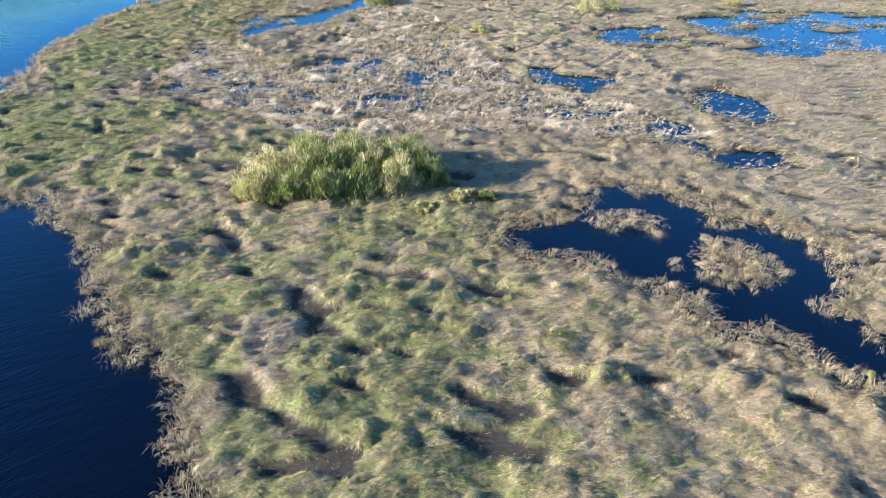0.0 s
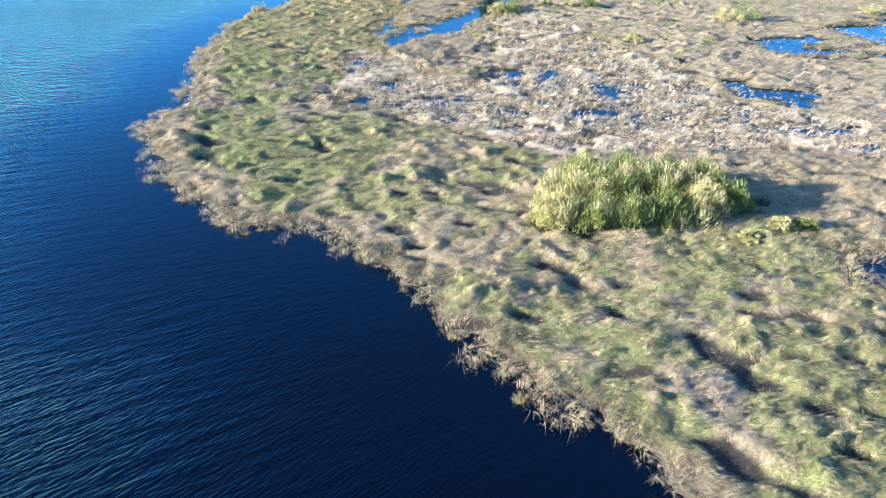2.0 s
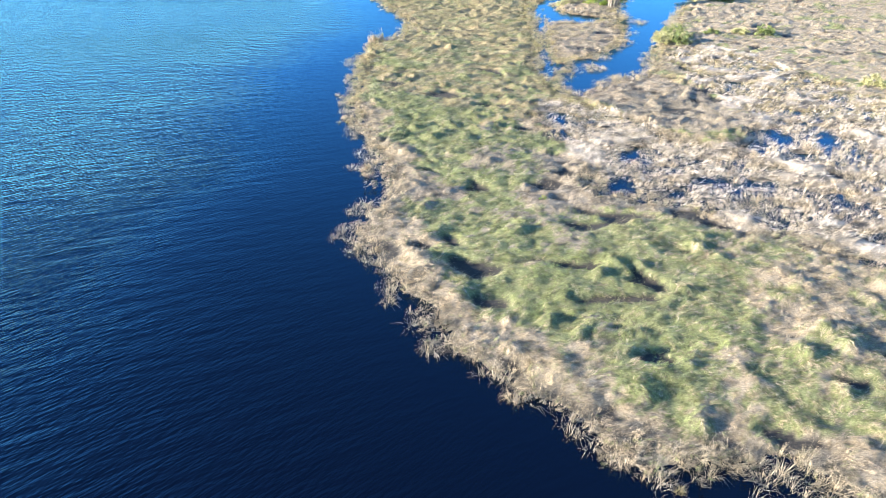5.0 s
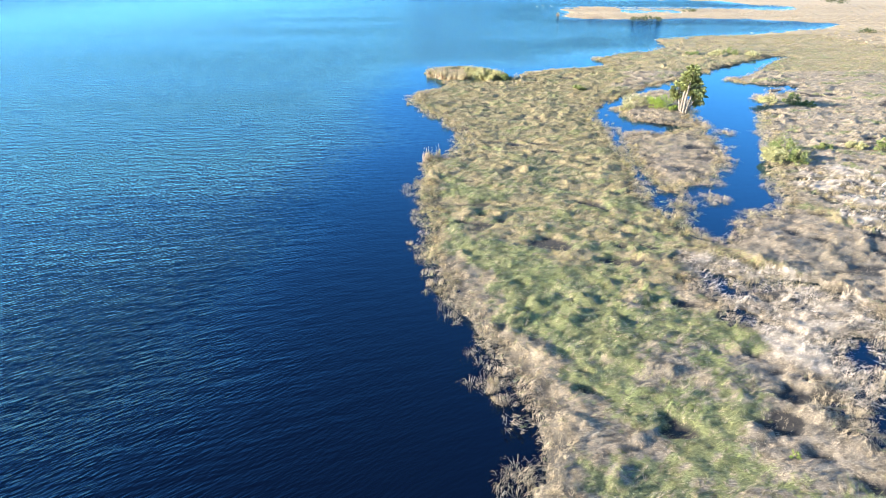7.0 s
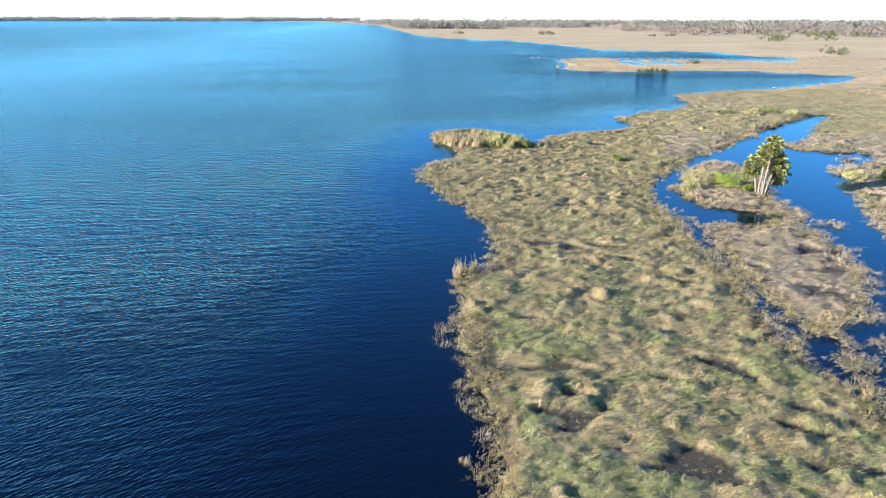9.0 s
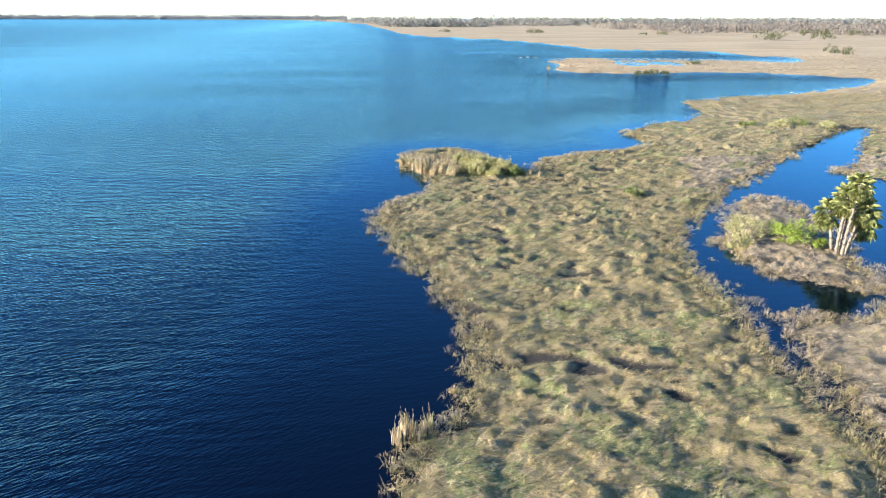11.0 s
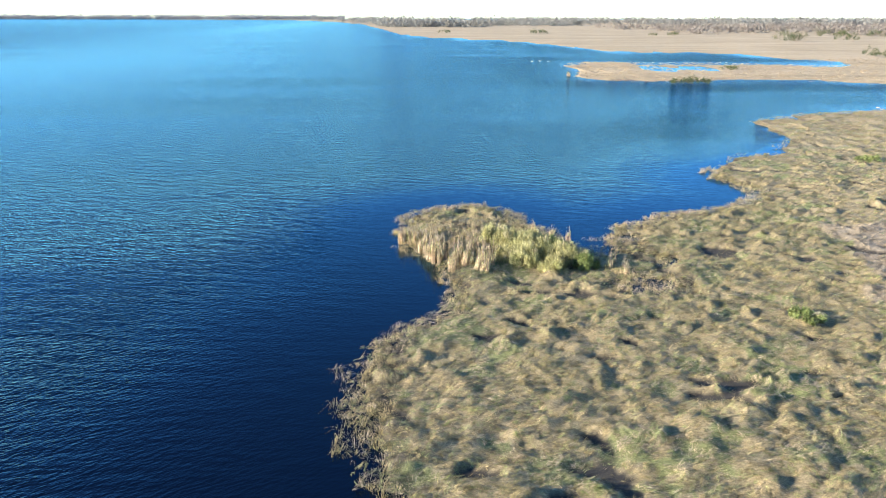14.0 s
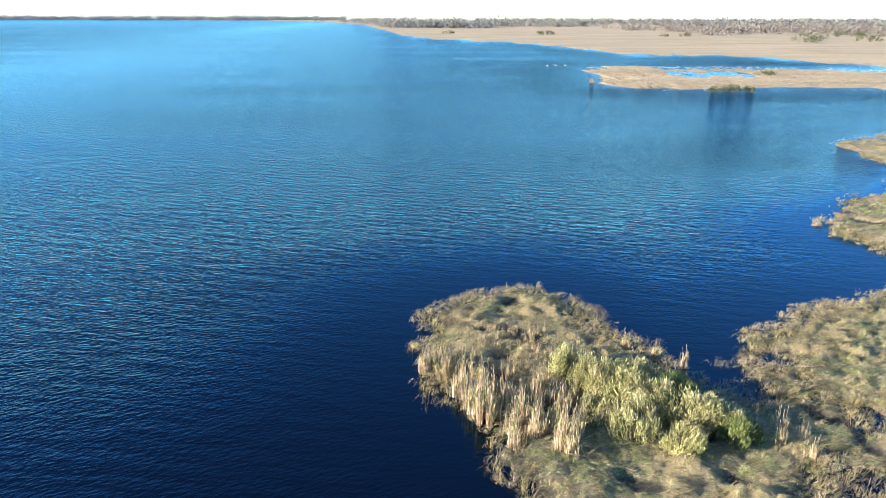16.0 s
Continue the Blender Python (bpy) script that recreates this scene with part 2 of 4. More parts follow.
# ---------------------------------------------------------------- mesh helpers
def tri_mesh(name, verts, tris, material, smooth=False):
    """A mesh from numpy arrays of corners and triangles."""
    me = bpy.data.meshes.new(name)
    nv, nt = len(verts), len(tris)
    me.vertices.add(nv)
    me.vertices.foreach_set("co", np.asarray(verts, np.float32).ravel())
    me.loops.add(nt * 3)
    me.loops.foreach_set("vertex_index", np.asarray(tris, np.int32).ravel())
    me.polygons.add(nt)
    me.polygons.foreach_set("loop_start", np.arange(0, nt * 3, 3, dtype=np.int32))
    me.polygons.foreach_set("use_smooth", np.full(nt, smooth))
    me.update(calc_edges=True)
    me.materials.append(material)
    return me


def part(name, mesh, parent, label=""):
    ob = new(name, mesh)
    ob.parent = parent
    if name.endswith("cluster") or name.endswith("foliage"):
        tagged(ob, kind="stuff")
    return tagged(ob, label=label)


def thing(name, x, y, z, label, category, group="", turn=0.0):
    ob = new(name)
    ob.empty_display_size = 0.3
    ob.matrix_world = pose(x, y, z, 0, 0, turn)
    return tagged(ob, label=label, category=category, group=group)


def join_arrays(pieces):
    verts, tris, at = [], [], 0
    for v, t in pieces:
        verts.append(v)
        tris.append(t + at)
        at += len(v)
    return np.concatenate(verts), np.concatenate(tris)


# ---------------------------------------------------------------- noise and plan
def lattice(ix, iy, seed):
    h = (ix.astype(np.int64) * 374761393 + iy.astype(np.int64) * 668265263 + seed * 974634777) & 0xFFFFFFFF
    h = ((h ^ (h >> 13)) * 1274126177) & 0xFFFFFFFF
    return ((h ^ (h >> 16)) & 0xFFFF) / 65535.0


def value_noise(x, y, size, seed=0):
    u, v = np.asarray(x) / size, np.asarray(y) / size
    iu, iv = np.floor(u), np.floor(v)
    fu, fv = u - iu, v - iv
    fu, fv = fu * fu * (3 - 2 * fu), fv * fv * (3 - 2 * fv)
    a = lattice(iu, iv, seed) * (1 - fu) + lattice(iu + 1, iv, seed) * fu
    b = lattice(iu, iv + 1, seed) * (1 - fu) + lattice(iu + 1, iv + 1, seed) * fu
    return a * (1 - fv) + b * fv


def fbm(x, y, size, seed=0, octaves=3):
    total, amp, norm = 0, 1.0, 0.0
    for k in range(octaves):
        total = total + amp * value_noise(x, y, size / 2**k, seed + 31 * k)
        norm, amp = norm + amp, amp * 0.5
    return total / norm


def step(a, b, x):
    t = np.clip((x - a) / (b - a), 0, 1)
    return t * t * (3 - 2 * t)


def rounded(points, rounds=1):
    p = np.array(points, float)
    for _ in range(rounds):
        q = np.roll(p, -1, 0)
        p = np.stack([0.75 * p + 0.25 * q, 0.25 * p + 0.75 * q], 1).reshape(-1, 2)
    return p


def inside(poly, x, y):
    """Distance to an outline in metres, positive within it."""
    best, odd = np.full(x.shape, 1e18), np.zeros(x.shape, bool)
    for (ax, ay), (bx, by) in zip(poly, np.roll(poly, -1, 0)):
        dx, dy = bx - ax, by - ay
        k = np.clip(((x - ax) * dx + (y - ay) * dy) / (dx * dx + dy * dy + 1e-9), 0, 1)
        best = np.minimum(best, (x - ax - k * dx) ** 2 + (y - ay - k * dy) ** 2)
        cross = (ay > y) != (by > y)
        if dy != 0:
            odd ^= cross & (x < ax + (y - ay) * dx / dy)
    return np.where(odd, 1, -1) * np.sqrt(best)


# Outlines of the marsh, in metres
SHORE_SOUTH = [(90, -900), (46, -70), (41, -25), (38, -14.7), (36.5, -11), (34.5, -7), (33, -5.3), (30.4, -2.8), (27.2, 2), (25.5, 6), (23.5, 7.2),
               (21.5, 9.8), (19.2, 12), (15.8, 13.4), (11, 13.8), (9.5, 16.5), (6.3, 20.5), (3.3, 24.8), (1.5, 28), (0, 31), (-1.3, 35), (-0.8, 39.5),
               (-0.9, 44), (-1, 48), (-2.8, 54), (-4.3, 60), (-5.6, 66), (-5.9, 76), (-6.3, 85), (-5.8, 92), (-5.2, 98)]
SHORE_POINT = [(-1.5, 102), (-0.2, 107.3), (-2, 117), (-3, 122), (-5.5, 128), (-8, 138), (-8.6, 141.5), (-6, 149), (-2.4, 152.5), (-0.6, 157), (-1.2, 161),
               (-3.5, 166), (-5.4, 172), (-3, 182), (6, 184), (9, 175), (13.2, 166.5), (15.5, 166), (15, 170.4), (23, 178), (34, 181.5), (40, 187.5), (36, 198.5),
               (47, 211), (62.5, 222), (66, 236), (69, 252), (103, 264), (143, 288)]
SHORE_BAYS = [(163, 312), (150, 330), (118, 353), (88, 334), (62, 347), (57.5, 368), (70, 395), (66, 420), (75, 440), (92, 453), (120, 437), (135, 445), (165, 424), (205, 418),
              (194, 465), (192, 525), (126, 527), (109, 671), (92, 734), (8, 868), (-20, 1200), (-125, 2300), (-500, 3700), (-1500, 4250), (-4850, 4250),
              (-4850, 4900), (4850, 4900), (4850, -4850), (300, -4850)]
CREEK = [(88, 203.5), (70, 186), (56, 171.5), (44, 158), (37.5, 151.5), (31.4, 143), (25.8, 135), (22.9, 130), (21.6, 124), (21.3, 118), (21, 113.5), (24.2, 112.7), (28.3, 112), (33.6, 111.4),
         (34, 106), (33, 99), (29.5, 91), (27, 88.6), (25.8, 85.8), (22, 84.6), (21.2, 80), (19.6, 74), (19.8, 70.5), (21.4, 71), (25.4, 76.6), (31.2, 80.5), (31.5, 86), (34.5, 91.5),
         (39, 105), (42.6, 111.7), (45.5, 119), (48, 126), (53, 135), (52.5, 140.5), (61.6, 146), (68.5, 153.5), (59.6, 155), (56.5, 163.5), (63.5, 166.5), (72, 181), (88, 201)]
POND = [(52.8, 8), (57.3, 9.4), (59.7, 12.1), (59.6, 13.8), (63.1, 14.6), (66.1, 12.9), (68, 11.6), (67, 9.3), (69, 8.4), (71.9, 7.1), (73, 3.3), (72.4, 1), (69.2, -1),
        (70.5, -3.8), (80, -12), (79, -16), (69.9, -8), (68.3, -6.4), (67, -4.2), (64.4, -3), (62.2, -0.2), (59.6, 2.4), (56.6, 5.3), (53.8, 6)]
ISLETS = [[(31, 139), (27, 133), (25.6, 128), (25.8, 123), (28.2, 118.6), (31, 116.6), (34.7, 113), (36.4, 114.5), (36.4, 118), (37.2, 124), (38.4, 129), (42, 140), (41, 149), (36, 147)],
          [(64.6, 6.4), (66.2, 7.0), (68.4, 4.8), (69.0, 2.0), (66.5, 0.0), (64.2, 2.7)],
          [(56.8, 9.6), (60.5, 10.2), (62.7, 10.9), (63.9, 9.3), (63.3, 7.9), (60.5, 8.1)],
          [(58, 449), (71, 448), (71, 455), (59, 455)],
          [(60.5, 152.6), (64.6, 149.6), (62.0, 145.8), (58.8, 147.4)],
          [(22.6, 83), (25, 82.6), (25.6, 80.4), (23.4, 79.6)],
          [(29.8, 114), (34.6, 114), (35.0, 108), (31, 107.5)],
          [(36, 114.4), (38.6, 113.2), (38.0, 110.9), (35.4, 112.2)]]
SLIT = [(22, 114, 0.8), (20.4, 104, 0.15), (19.5, 96, -0.1), (18.6, 88, 0.2), (18.2, 82, 0.6), (18.4, 77, 0.3)]
# pools: centre, half widths
POOLS = [(35.9, 54.5, 1.4, 1.8), (46.0, 45.9, 0.9, 2.2), (26.5, 43.9, 1.4, 0.9), (43.2, 39.2, 1.8, 1.0), (74.6, 20.9, 1.2, 0.9), (65.0, 28.9, 0.9, 0.7), (69.7, 28.8, 1.0, 0.7),
         (69.9, 24.3, 0.8, 0.6), (18.8, 82.2, 1.0, 1.2), (20.9, 49.7, 1.1, 1.0), (18.8, 43.1, 0.9, 0.9), (22.3, 42.0, 1.1, 0.7), (16.6, 61.5, 0.7, 0.8), (28.6, 43.1, 2.0, 0.9),
         (78.5, 36.0, 2.2, 3.4), (15.5, 157.0, 0.9, 0.8), (40.3, 54.0, 0.8, 1.6)]
# flooded stretches with broken grass: centre, half widths, strength
WET = [(64, 49, 5, 9, 0.35), (104, 72, 24, 18, 0.85), (78, 68, 8, 8, 0.6), (17, 166, 4, 6, 0.3), (50, 215, 10, 5, 0.5),
       (112, 400, 18, 7, 1.1), (150, 200, 30, 22, 0.7)]

PALE_ZONE = rounded([(14, 67), (14.5, 58), (17.5, 47), (23, 38.5), (31, 31), (42, 27), (56, 29), (66, 24), (75, 26), (66, 36), (58, 42), (56, 55), (50, 75), (44, 92), (36, 92), (34, 74), (37, 60), (31, 51), (24, 58), (19, 68)])
GREY_ZONE = rounded([(22, 74), (20, 69), (24, 60), (31, 53), (36, 60), (33, 74), (30, 79)])
THICKET_ZONE = rounded([(34, 13), (36, 11.8), (48, 13.5), (49, 18), (44, 21), (36, 20)])

MAIN_LINE = rounded(SHORE_SOUTH + SHORE_POINT + SHORE_BAYS)
CREEK_LINE, POND_LINE = rounded(CREEK), rounded(POND)
ISLET_LINES = [rounded(p) for p in ISLETS]


def land_exact(x, y):
    """Metres inland from the water's edge; negative over water."""
    x, y = np.asarray(x, float), np.asarray(y, float)
    u = x + 2.2 * (fbm(x, y, 3.2, 11) - 0.5) + 1.5 * (value_noise(x, y, 0.9, 12) - 0.5)
    v = y + 2.2 * (fbm(x, y, 3.2, 21) - 0.5) + 1.5 * (value_noise(x, y, 0.9, 22) - 0.5)
    d = inside(MAIN_LINE, u, v)
    d = np.minimum(d, -inside(CREEK_LINE, u, v))
    d = np.minimum(d, -inside(POND_LINE, u, v))
    for (ax, ay, ar), (bx, by, br) in zip(SLIT, SLIT[1:]):
        k = np.clip(((u - ax) * (bx - ax) + (v - ay) * (by - ay)) / ((bx - ax) ** 2 + (by - ay) ** 2), 0, 1)
        d = np.minimum(d, np.hypot(u - ax - k * (bx - ax), v - ay - k * (by - ay)) - (ar + k * (br - ar)))
    for px, py, rx, ry in POOLS:
        d = np.minimum(d, (np.hypot((u - px) / rx, (v - py) / ry) - 1) * min(rx, ry))
    broken = fbm(x, y * 1.5, 5.0, 41, 3)
    for px, py, rx, ry, s in WET:
        near = 1 - np.hypot((x - px) / rx, (y - py) / ry)
        d = np.where(near > 0, np.minimum(d, (0.62 - broken - 0.22 * s * step(0, 0.5, near)) * 12), d)
    # small holes full of water between the clumps of pale reed
    holes = (fbm(0.75 * x + 0.3 * y, 1.1 * y, 1.9, 47, 2) - 0.215) * 5
    d = np.where(inside(PALE_ZONE, u, v) > -0.5, np.minimum(d, holes), d)
    for line in ISLET_LINES:
        d = np.maximum(d, inside(line, u, v))
    return d


class Plot:
    """A value worked out once on a fine grid over part of the marsh, then read off between the grid's points."""

    def __init__(self, work, x0, x1, y0, y1, cell):
        self.box, self.cell = (x0, x1 - cell, y0, y1 - cell), cell
        gx, gy = np.meshgrid(np.arange(x0, x1 + cell, cell), np.arange(y0, y1 + cell, cell))
        self.grid = work(gx.ravel(), gy.ravel()).reshape(gx.shape)

    def covers(self, x, y):
        x0, x1, y0, y1 = self.box
        return (x > x0) & (x < x1) & (y > y0) & (y < y1)

    def nearest(self, x, y):
        return self.grid[np.rint((y - self.box[2]) / self.cell).astype(int), np.rint((x - self.box[0]) / self.cell).astype(int)]

    def at(self, x, y):
        u, v = (x - self.box[0]) / self.cell, (y - self.box[2]) / self.cell
        i, j = np.floor(u).astype(int), np.floor(v).astype(int)
        fu, fv, g = u - i, v - j, self.grid
        return (g[j, i] * (1 - fu) + g[j, i + 1] * fu) * (1 - fv) + (g[j + 1, i] * (1 - fu) + g[j + 1, i + 1] * fu) * fv


def read(plot, exact, x, y):
    """The plot's value where it reaches, the exact one beyond it."""
    x, y = np.asarray(x, float), np.asarray(y, float)
    shape = x.shape
    x, y = x.ravel(), y.ravel()
    near = plot.covers(x, y)
    out = np.empty(len(x))
    out[near] = plot.at(x[near], y[near])
    if not near.all():
        out[~near] = exact(x[~near], y[~near])
    return out.reshape(shape)


LAND = Plot(land_exact, -14, 132, -24, 264, 0.30)


def land(x, y):
    return read(LAND, land_exact, x, y)


TUFT = 1.0                          # usual distance between the hearts of two tussocks


def tussocks(x, y, seed=5):
    """How high the growth stands at each place: tussocks, the mat between them, and pits."""
    x, y = np.asarray(x, float), np.asarray(y, float)
    x0, y0 = x, y
    x = x + 1.1 * (value_noise(x0, y0, 1.0, 85) - 0.5) + 0.6 * (value_noise(x0, y0, 0.4, 86) - 0.5)
    y = y + 1.1 * (value_noise(x0, y0, 1.0, 87) - 0.5) + 0.6 * (value_noise(x0, y0, 0.4, 84) - 0.5)
    iu, iv = np.floor(x / TUFT), np.floor(y / TUFT)
    best = np.zeros(x.shape)
    for du in (-1, 0, 1):
        for dv in (-1, 0, 1):
            a, b = iu + du, iv + dv
            cx = (a + 0.1 + 0.8 * lattice(a, b, seed)) * TUFT
            cy = (b + 0.1 + 0.8 * lattice(a, b, seed + 1)) * TUFT
            big = lattice(a, b, seed + 2)
            r = 0.42 + 0.62 * big * big
            h = (0.24 + 0.46 * lattice(a, b, seed + 3)) * (0.65 + 0.55 * big)
            h = np.where(lattice(a, b, seed + 4) < 0.26, 0.25 * h, h) * (0.8 + 0.35 * step(0.34, 0.62, value_noise(cx, cy, 3.1, 88)))
            spin, slim = np.pi * lattice(a, b, seed + 5), 0.75 + 0.7 * lattice(a, b, seed + 6)
            u = (x - cx) * np.cos(spin) + (y - cy) * np.sin(spin)
            v = (y - cy) * np.cos(spin) - (x - cx) * np.sin(spin)
            q = 1 - (u / slim) ** 2 / (r * r) - (v * slim) ** 2 / (r * r)
            q = h * np.sign(q) * np.abs(q) ** 0.7
            best = np.maximum(best, q)
    # a mat of lower growth fills the space between, but for some pits
    mat = 0.06 + 0.30 * value_noise(x0, y0, 1.3, 92) + 0.26 * value_noise(x0, y0, 0.45, 93)
    best = np.maximum(best * (0.7 + 0.6 * value_noise(x0, y0, 0.35, 83)), mat)
    best = best * (0.04 + 0.96 * step(0.23, 0.33, fbm(0.75 * x0 + 0.35 * y0, y0, 1.9, 91, 2)))
    return best


TOPS = Plot(tussocks, -14, 80, -24, 206, 0.14)
TOPS_FAR = Plot(tussocks, -14, 132, -24, 264, 0.40)


def top_at(x, y):
    return read(TOPS, lambda x, y: read(TOPS_FAR, tussocks, x, y), x, y)


def ground_height(x, y, d, relief=0.9):
    hum = fbm(x, y, 5.0, 61, 3)
    top = top_at(x, y)
    near = step(-700, -300, -np.hypot(x, y))
    high = -0.16 + 0.22 * step(0.0, 2.4, d) + (0.75 * (hum - 0.45) + relief * top * near) * step(0.6, 2.6, d)
    high = np.where(d > 2.0, np.maximum(high, 0.04), high)
    return np.where(d > 0, high, np.maximum(-1.4, -0.16 + 0.45 * d))


# ---------------------------------------------------------------- ground and water
def spaced(low, high, fine, reach, growth=1.14):
    """Grid lines: even between low and high, then widening to the horizon."""
    mid = list(np.arange(low, high + fine, fine))
    up, s = [mid[-1]], fine
    while up[-1] < reach:
        s *= growth
        up.append(up[-1] + s)
    down, s = [mid[0]], fine
    while down[-1] > -reach:
        s *= growth
        down.append(down[-1] - s)
    return np.array(down[:0:-1] + mid + up[1:])


def sheet(name, xs, ys, height, material, smooth=True):
    gx, gy = np.meshgrid(xs, ys)
    z = height(gx, gy)
    verts = np.stack([gx, gy, z], -1).reshape(-1, 3)
    i = np.arange(len(xs) * len(ys)).reshape(len(ys), len(xs))
    a, b, c, d = i[:-1, :-1].ravel(), i[:-1, 1:].ravel(), i[1:, 1:].ravel(), i[1:, :-1].ravel()
    tris = np.concatenate([np.stack([a, b, c], 1), np.stack([a, c, d], 1)])
    return tri_mesh(name, verts, tris, material, smooth), verts


def add_attribute(mesh, name, values):
    at = mesh.attributes.new(name, "FLOAT", "POINT")
    at.data.foreach_set("value", np.asarray(values, np.float32).ravel())


me, wv = sheet("water", spaced(-80, 100, 3.0, 4900, 1.2), spaced(-40, 240, 3.0, 4900, 1.2), lambda x, y: 0 * x, WATER)
out = -inside(MAIN_LINE, wv[:, 0], wv[:, 1])
# the shore shelters the water close to it; the ponds inside the marsh lie nearly still
add_attribute(me, "open_water", np.where(out > 0, 0.05 + 0.37 * step(0, 24, out) + 0.30 * step(185, 250, wv[:, 1]) * step(40, 4, out), 0.025))
tagged(new("water", me), "dark blue lake water with small wind ripples", "water", kind="structure")


# ---------------------------------------------------------------- grass
def blades(cx, cy, cz, radius, height, count, width, lean=(0.25, -0.1), droop=0.5, upright=0.0):
    """Tussocks of arching blades. Arrays give each tussock; returns corners and triangles, five corners a blade."""
    n = np.asarray(count, int)
    pick = np.repeat(np.arange(len(cx)), n)
    m = len(pick)
    a, u = rng.uniform(0, 2 * np.pi, m), np.sqrt(rng.uniform(0.02, 1, m))
    ox, oy = np.cos(a) * u, np.sin(a) * u
    r, h = radius[pick], height[pick] * rng.uniform(0.7, 1.15, m)
    own = rng.normal(0, 0.22, (2, m))
    wx = ox * (1 - upright) + lean[0] + own[0]
    wy = oy * (1 - upright) + lean[1] + own[1]
    x0, y0, z0 = cx[pick] + 0.45 * r * ox, cy[pick] + 0.45 * r * oy, cz[pick]
    x1, y1, z1 = x0 + 0.45 * r * wx, y0 + 0.45 * r * wy, z0 + h * (0.86 - 0.28 * u * (1 - upright))
    fall = np.clip(droop * rng.uniform(0.3, 1.4, m) * (0.4 + 0.7 * u), 0, 1.1) * (1 - upright)
    x2, y2, z2 = x1 + 0.75 * r * wx, y1 + 0.75 * r * wy, np.maximum(z1 + h * (0.32 - fall), z0 + 0.02)
    s = np.hypot(wx, wy) + 1e-6
    turn = rng.normal(0, 0.7, m)
    px, py = -wy / s, wx / s
    px, py = px * np.cos(turn) - py * np.sin(turn), px * np.sin(turn) + py * np.cos(turn)
    w = width * rng.uniform(0.6, 1.4, m) * 0.5
    v = np.empty((m, 5, 3))
    v[:, 0] = np.stack([x0 - px * w, y0 - py * w, z0], 1)
    v[:, 1] = np.stack([x0 + px * w, y0 + py * w, z0], 1)
    v[:, 2] = np.stack([x1 + px * w, y1 + py * w, z1], 1)
    v[:, 3] = np.stack([x1 - px * w, y1 - py * w, z1], 1)
    v[:, 4] = np.stack([x2, y2, z2], 1)
    at = (np.arange(m) * 5)[:, None]
    t = np.concatenate([at + [0, 1, 2], at + [0, 2, 3], at + [3, 2, 4]])
    return v.reshape(-1, 3), t


def scatter(x0, x1, y0, y1, spacing):
    """Jittered places over a rectangle."""
    gx, gy = np.meshgrid(np.arange(x0, x1, spacing), np.arange(y0, y1, spacing))
    gx = gx + rng.uniform(-0.5, 0.5, gx.shape) * spacing * 1.3
    gy = gy + rng.uniform(-0.5, 0.5, gy.shape) * spacing * 1.3
    return gx.ravel(), gy.ravel()



def species(x, y, d):
    """0 dry, 1 green, 2 pale reed, 3 grey brush, 4 golden."""
    patch = fbm(x, y, 9.0, 71, 3)
    small = 0.75 * fbm(x, y, 1.9, 72, 2) + 0.25 * rng.uniform(size=len(x))
    kind = np.zeros(len(x), int)
    green = 0.475 + 0.15 * step(2.0, 6.0, d) * step(60, 30, np.abs(y - 45)) * step(22, 10, np.abs(x - 6))
    green += 0.09 * step(24, 10, np.hypot(x - 42, y + 2))
    rim = 1.5 + 3.6 * fbm(x, y, 7.0, 77, 2) * step(12, 22, y) * step(130, 100, y)
    kind[(0.45 * patch + 0.55 * small < green - 0.03) & (d > rim)] = 1
    east = step(48, 62, x + 0.15 * y)
    kind[(rng.uniform(size=len(x)) < 0.8 * east) & (kind == 1)] = 0
    greyish = (fbm(x, y, 14.0, 73, 3) + 0.12 * step(40, 70, x) > 0.60) & (kind == 0)
    kind[greyish & (d > 2)] = 3
    north = (y + 40 * (patch - 0.5) > 62)
    kind[north & (kind != 1)] = 4
    kind[north & (kind == 1) & (small > 0.42 - 0.12 * step(90, 130, y))] = 4
    kind[north & (kind == 4) & (fbm(x, y, 2.6, 78, 2) > 0.64)] = 1
    inland = north & (x + 14 * (patch - 0.5) > 33 + 0.10 * np.maximum(y - 140, 0)) & (y < 172)
    kind[inland & (kind == 4)] = np.where(small[inland & (kind == 4)] > 0.5, 0, 3)
    kind[inland & (small < 0.40)] = 0
    tongue = (np.abs(x - 26) < 7) & (y > 80) & (y < 113) & (x > 20)
    kind[tongue] = np.where(small[tongue] > 0.50, 3, 0)
    wob = 5 * (fbm(x, y, 5.0, 74) - 0.5)
    kind[inside(PALE_ZONE, x + wob, y + wob) > 0] = 2
    kind[(inside(GREY_ZONE, x + wob, y - wob) > 0)] = 3
    kind[(inside(ISLET_LINES[0], x, y) > -0.5)] = np.where(small > 0.50, 3, 0)[(inside(ISLET_LINES[0], x, y) > -0.5)]
    return kind


KINDS = Plot(lambda x, y: species(x, y, land(x, y)), -14, 132, -24, 264, 0.25)


def kind_at(x, y):
    near = KINDS.covers(x, y)
    out = np.zeros(len(x), int)
    out[near] = KINDS.nearest(x[near], y[near])
    out[~near] = species(x[~near], y[~near], land(x[~near], y[~near]))
    return out


# the ground sheet, coloured by what grows on it
me, gv = sheet("ground", spaced(-9, 74, 0.34, 4900, 1.1), spaced(-17, 200, 0.34, 4900, 1.1), lambda x, y: ground_height(x, y, land(x, y), 0.78), GROUND)
add_attribute(me, "meadow", step(230, 420, gv[:, 1] + 0.8 * gv[:, 0]))
g_top, g_kind, g_land = top_at(gv[:, 0], gv[:, 1]), kind_at(gv[:, 0], gv[:, 1]), land(gv[:, 0], gv[:, 1])
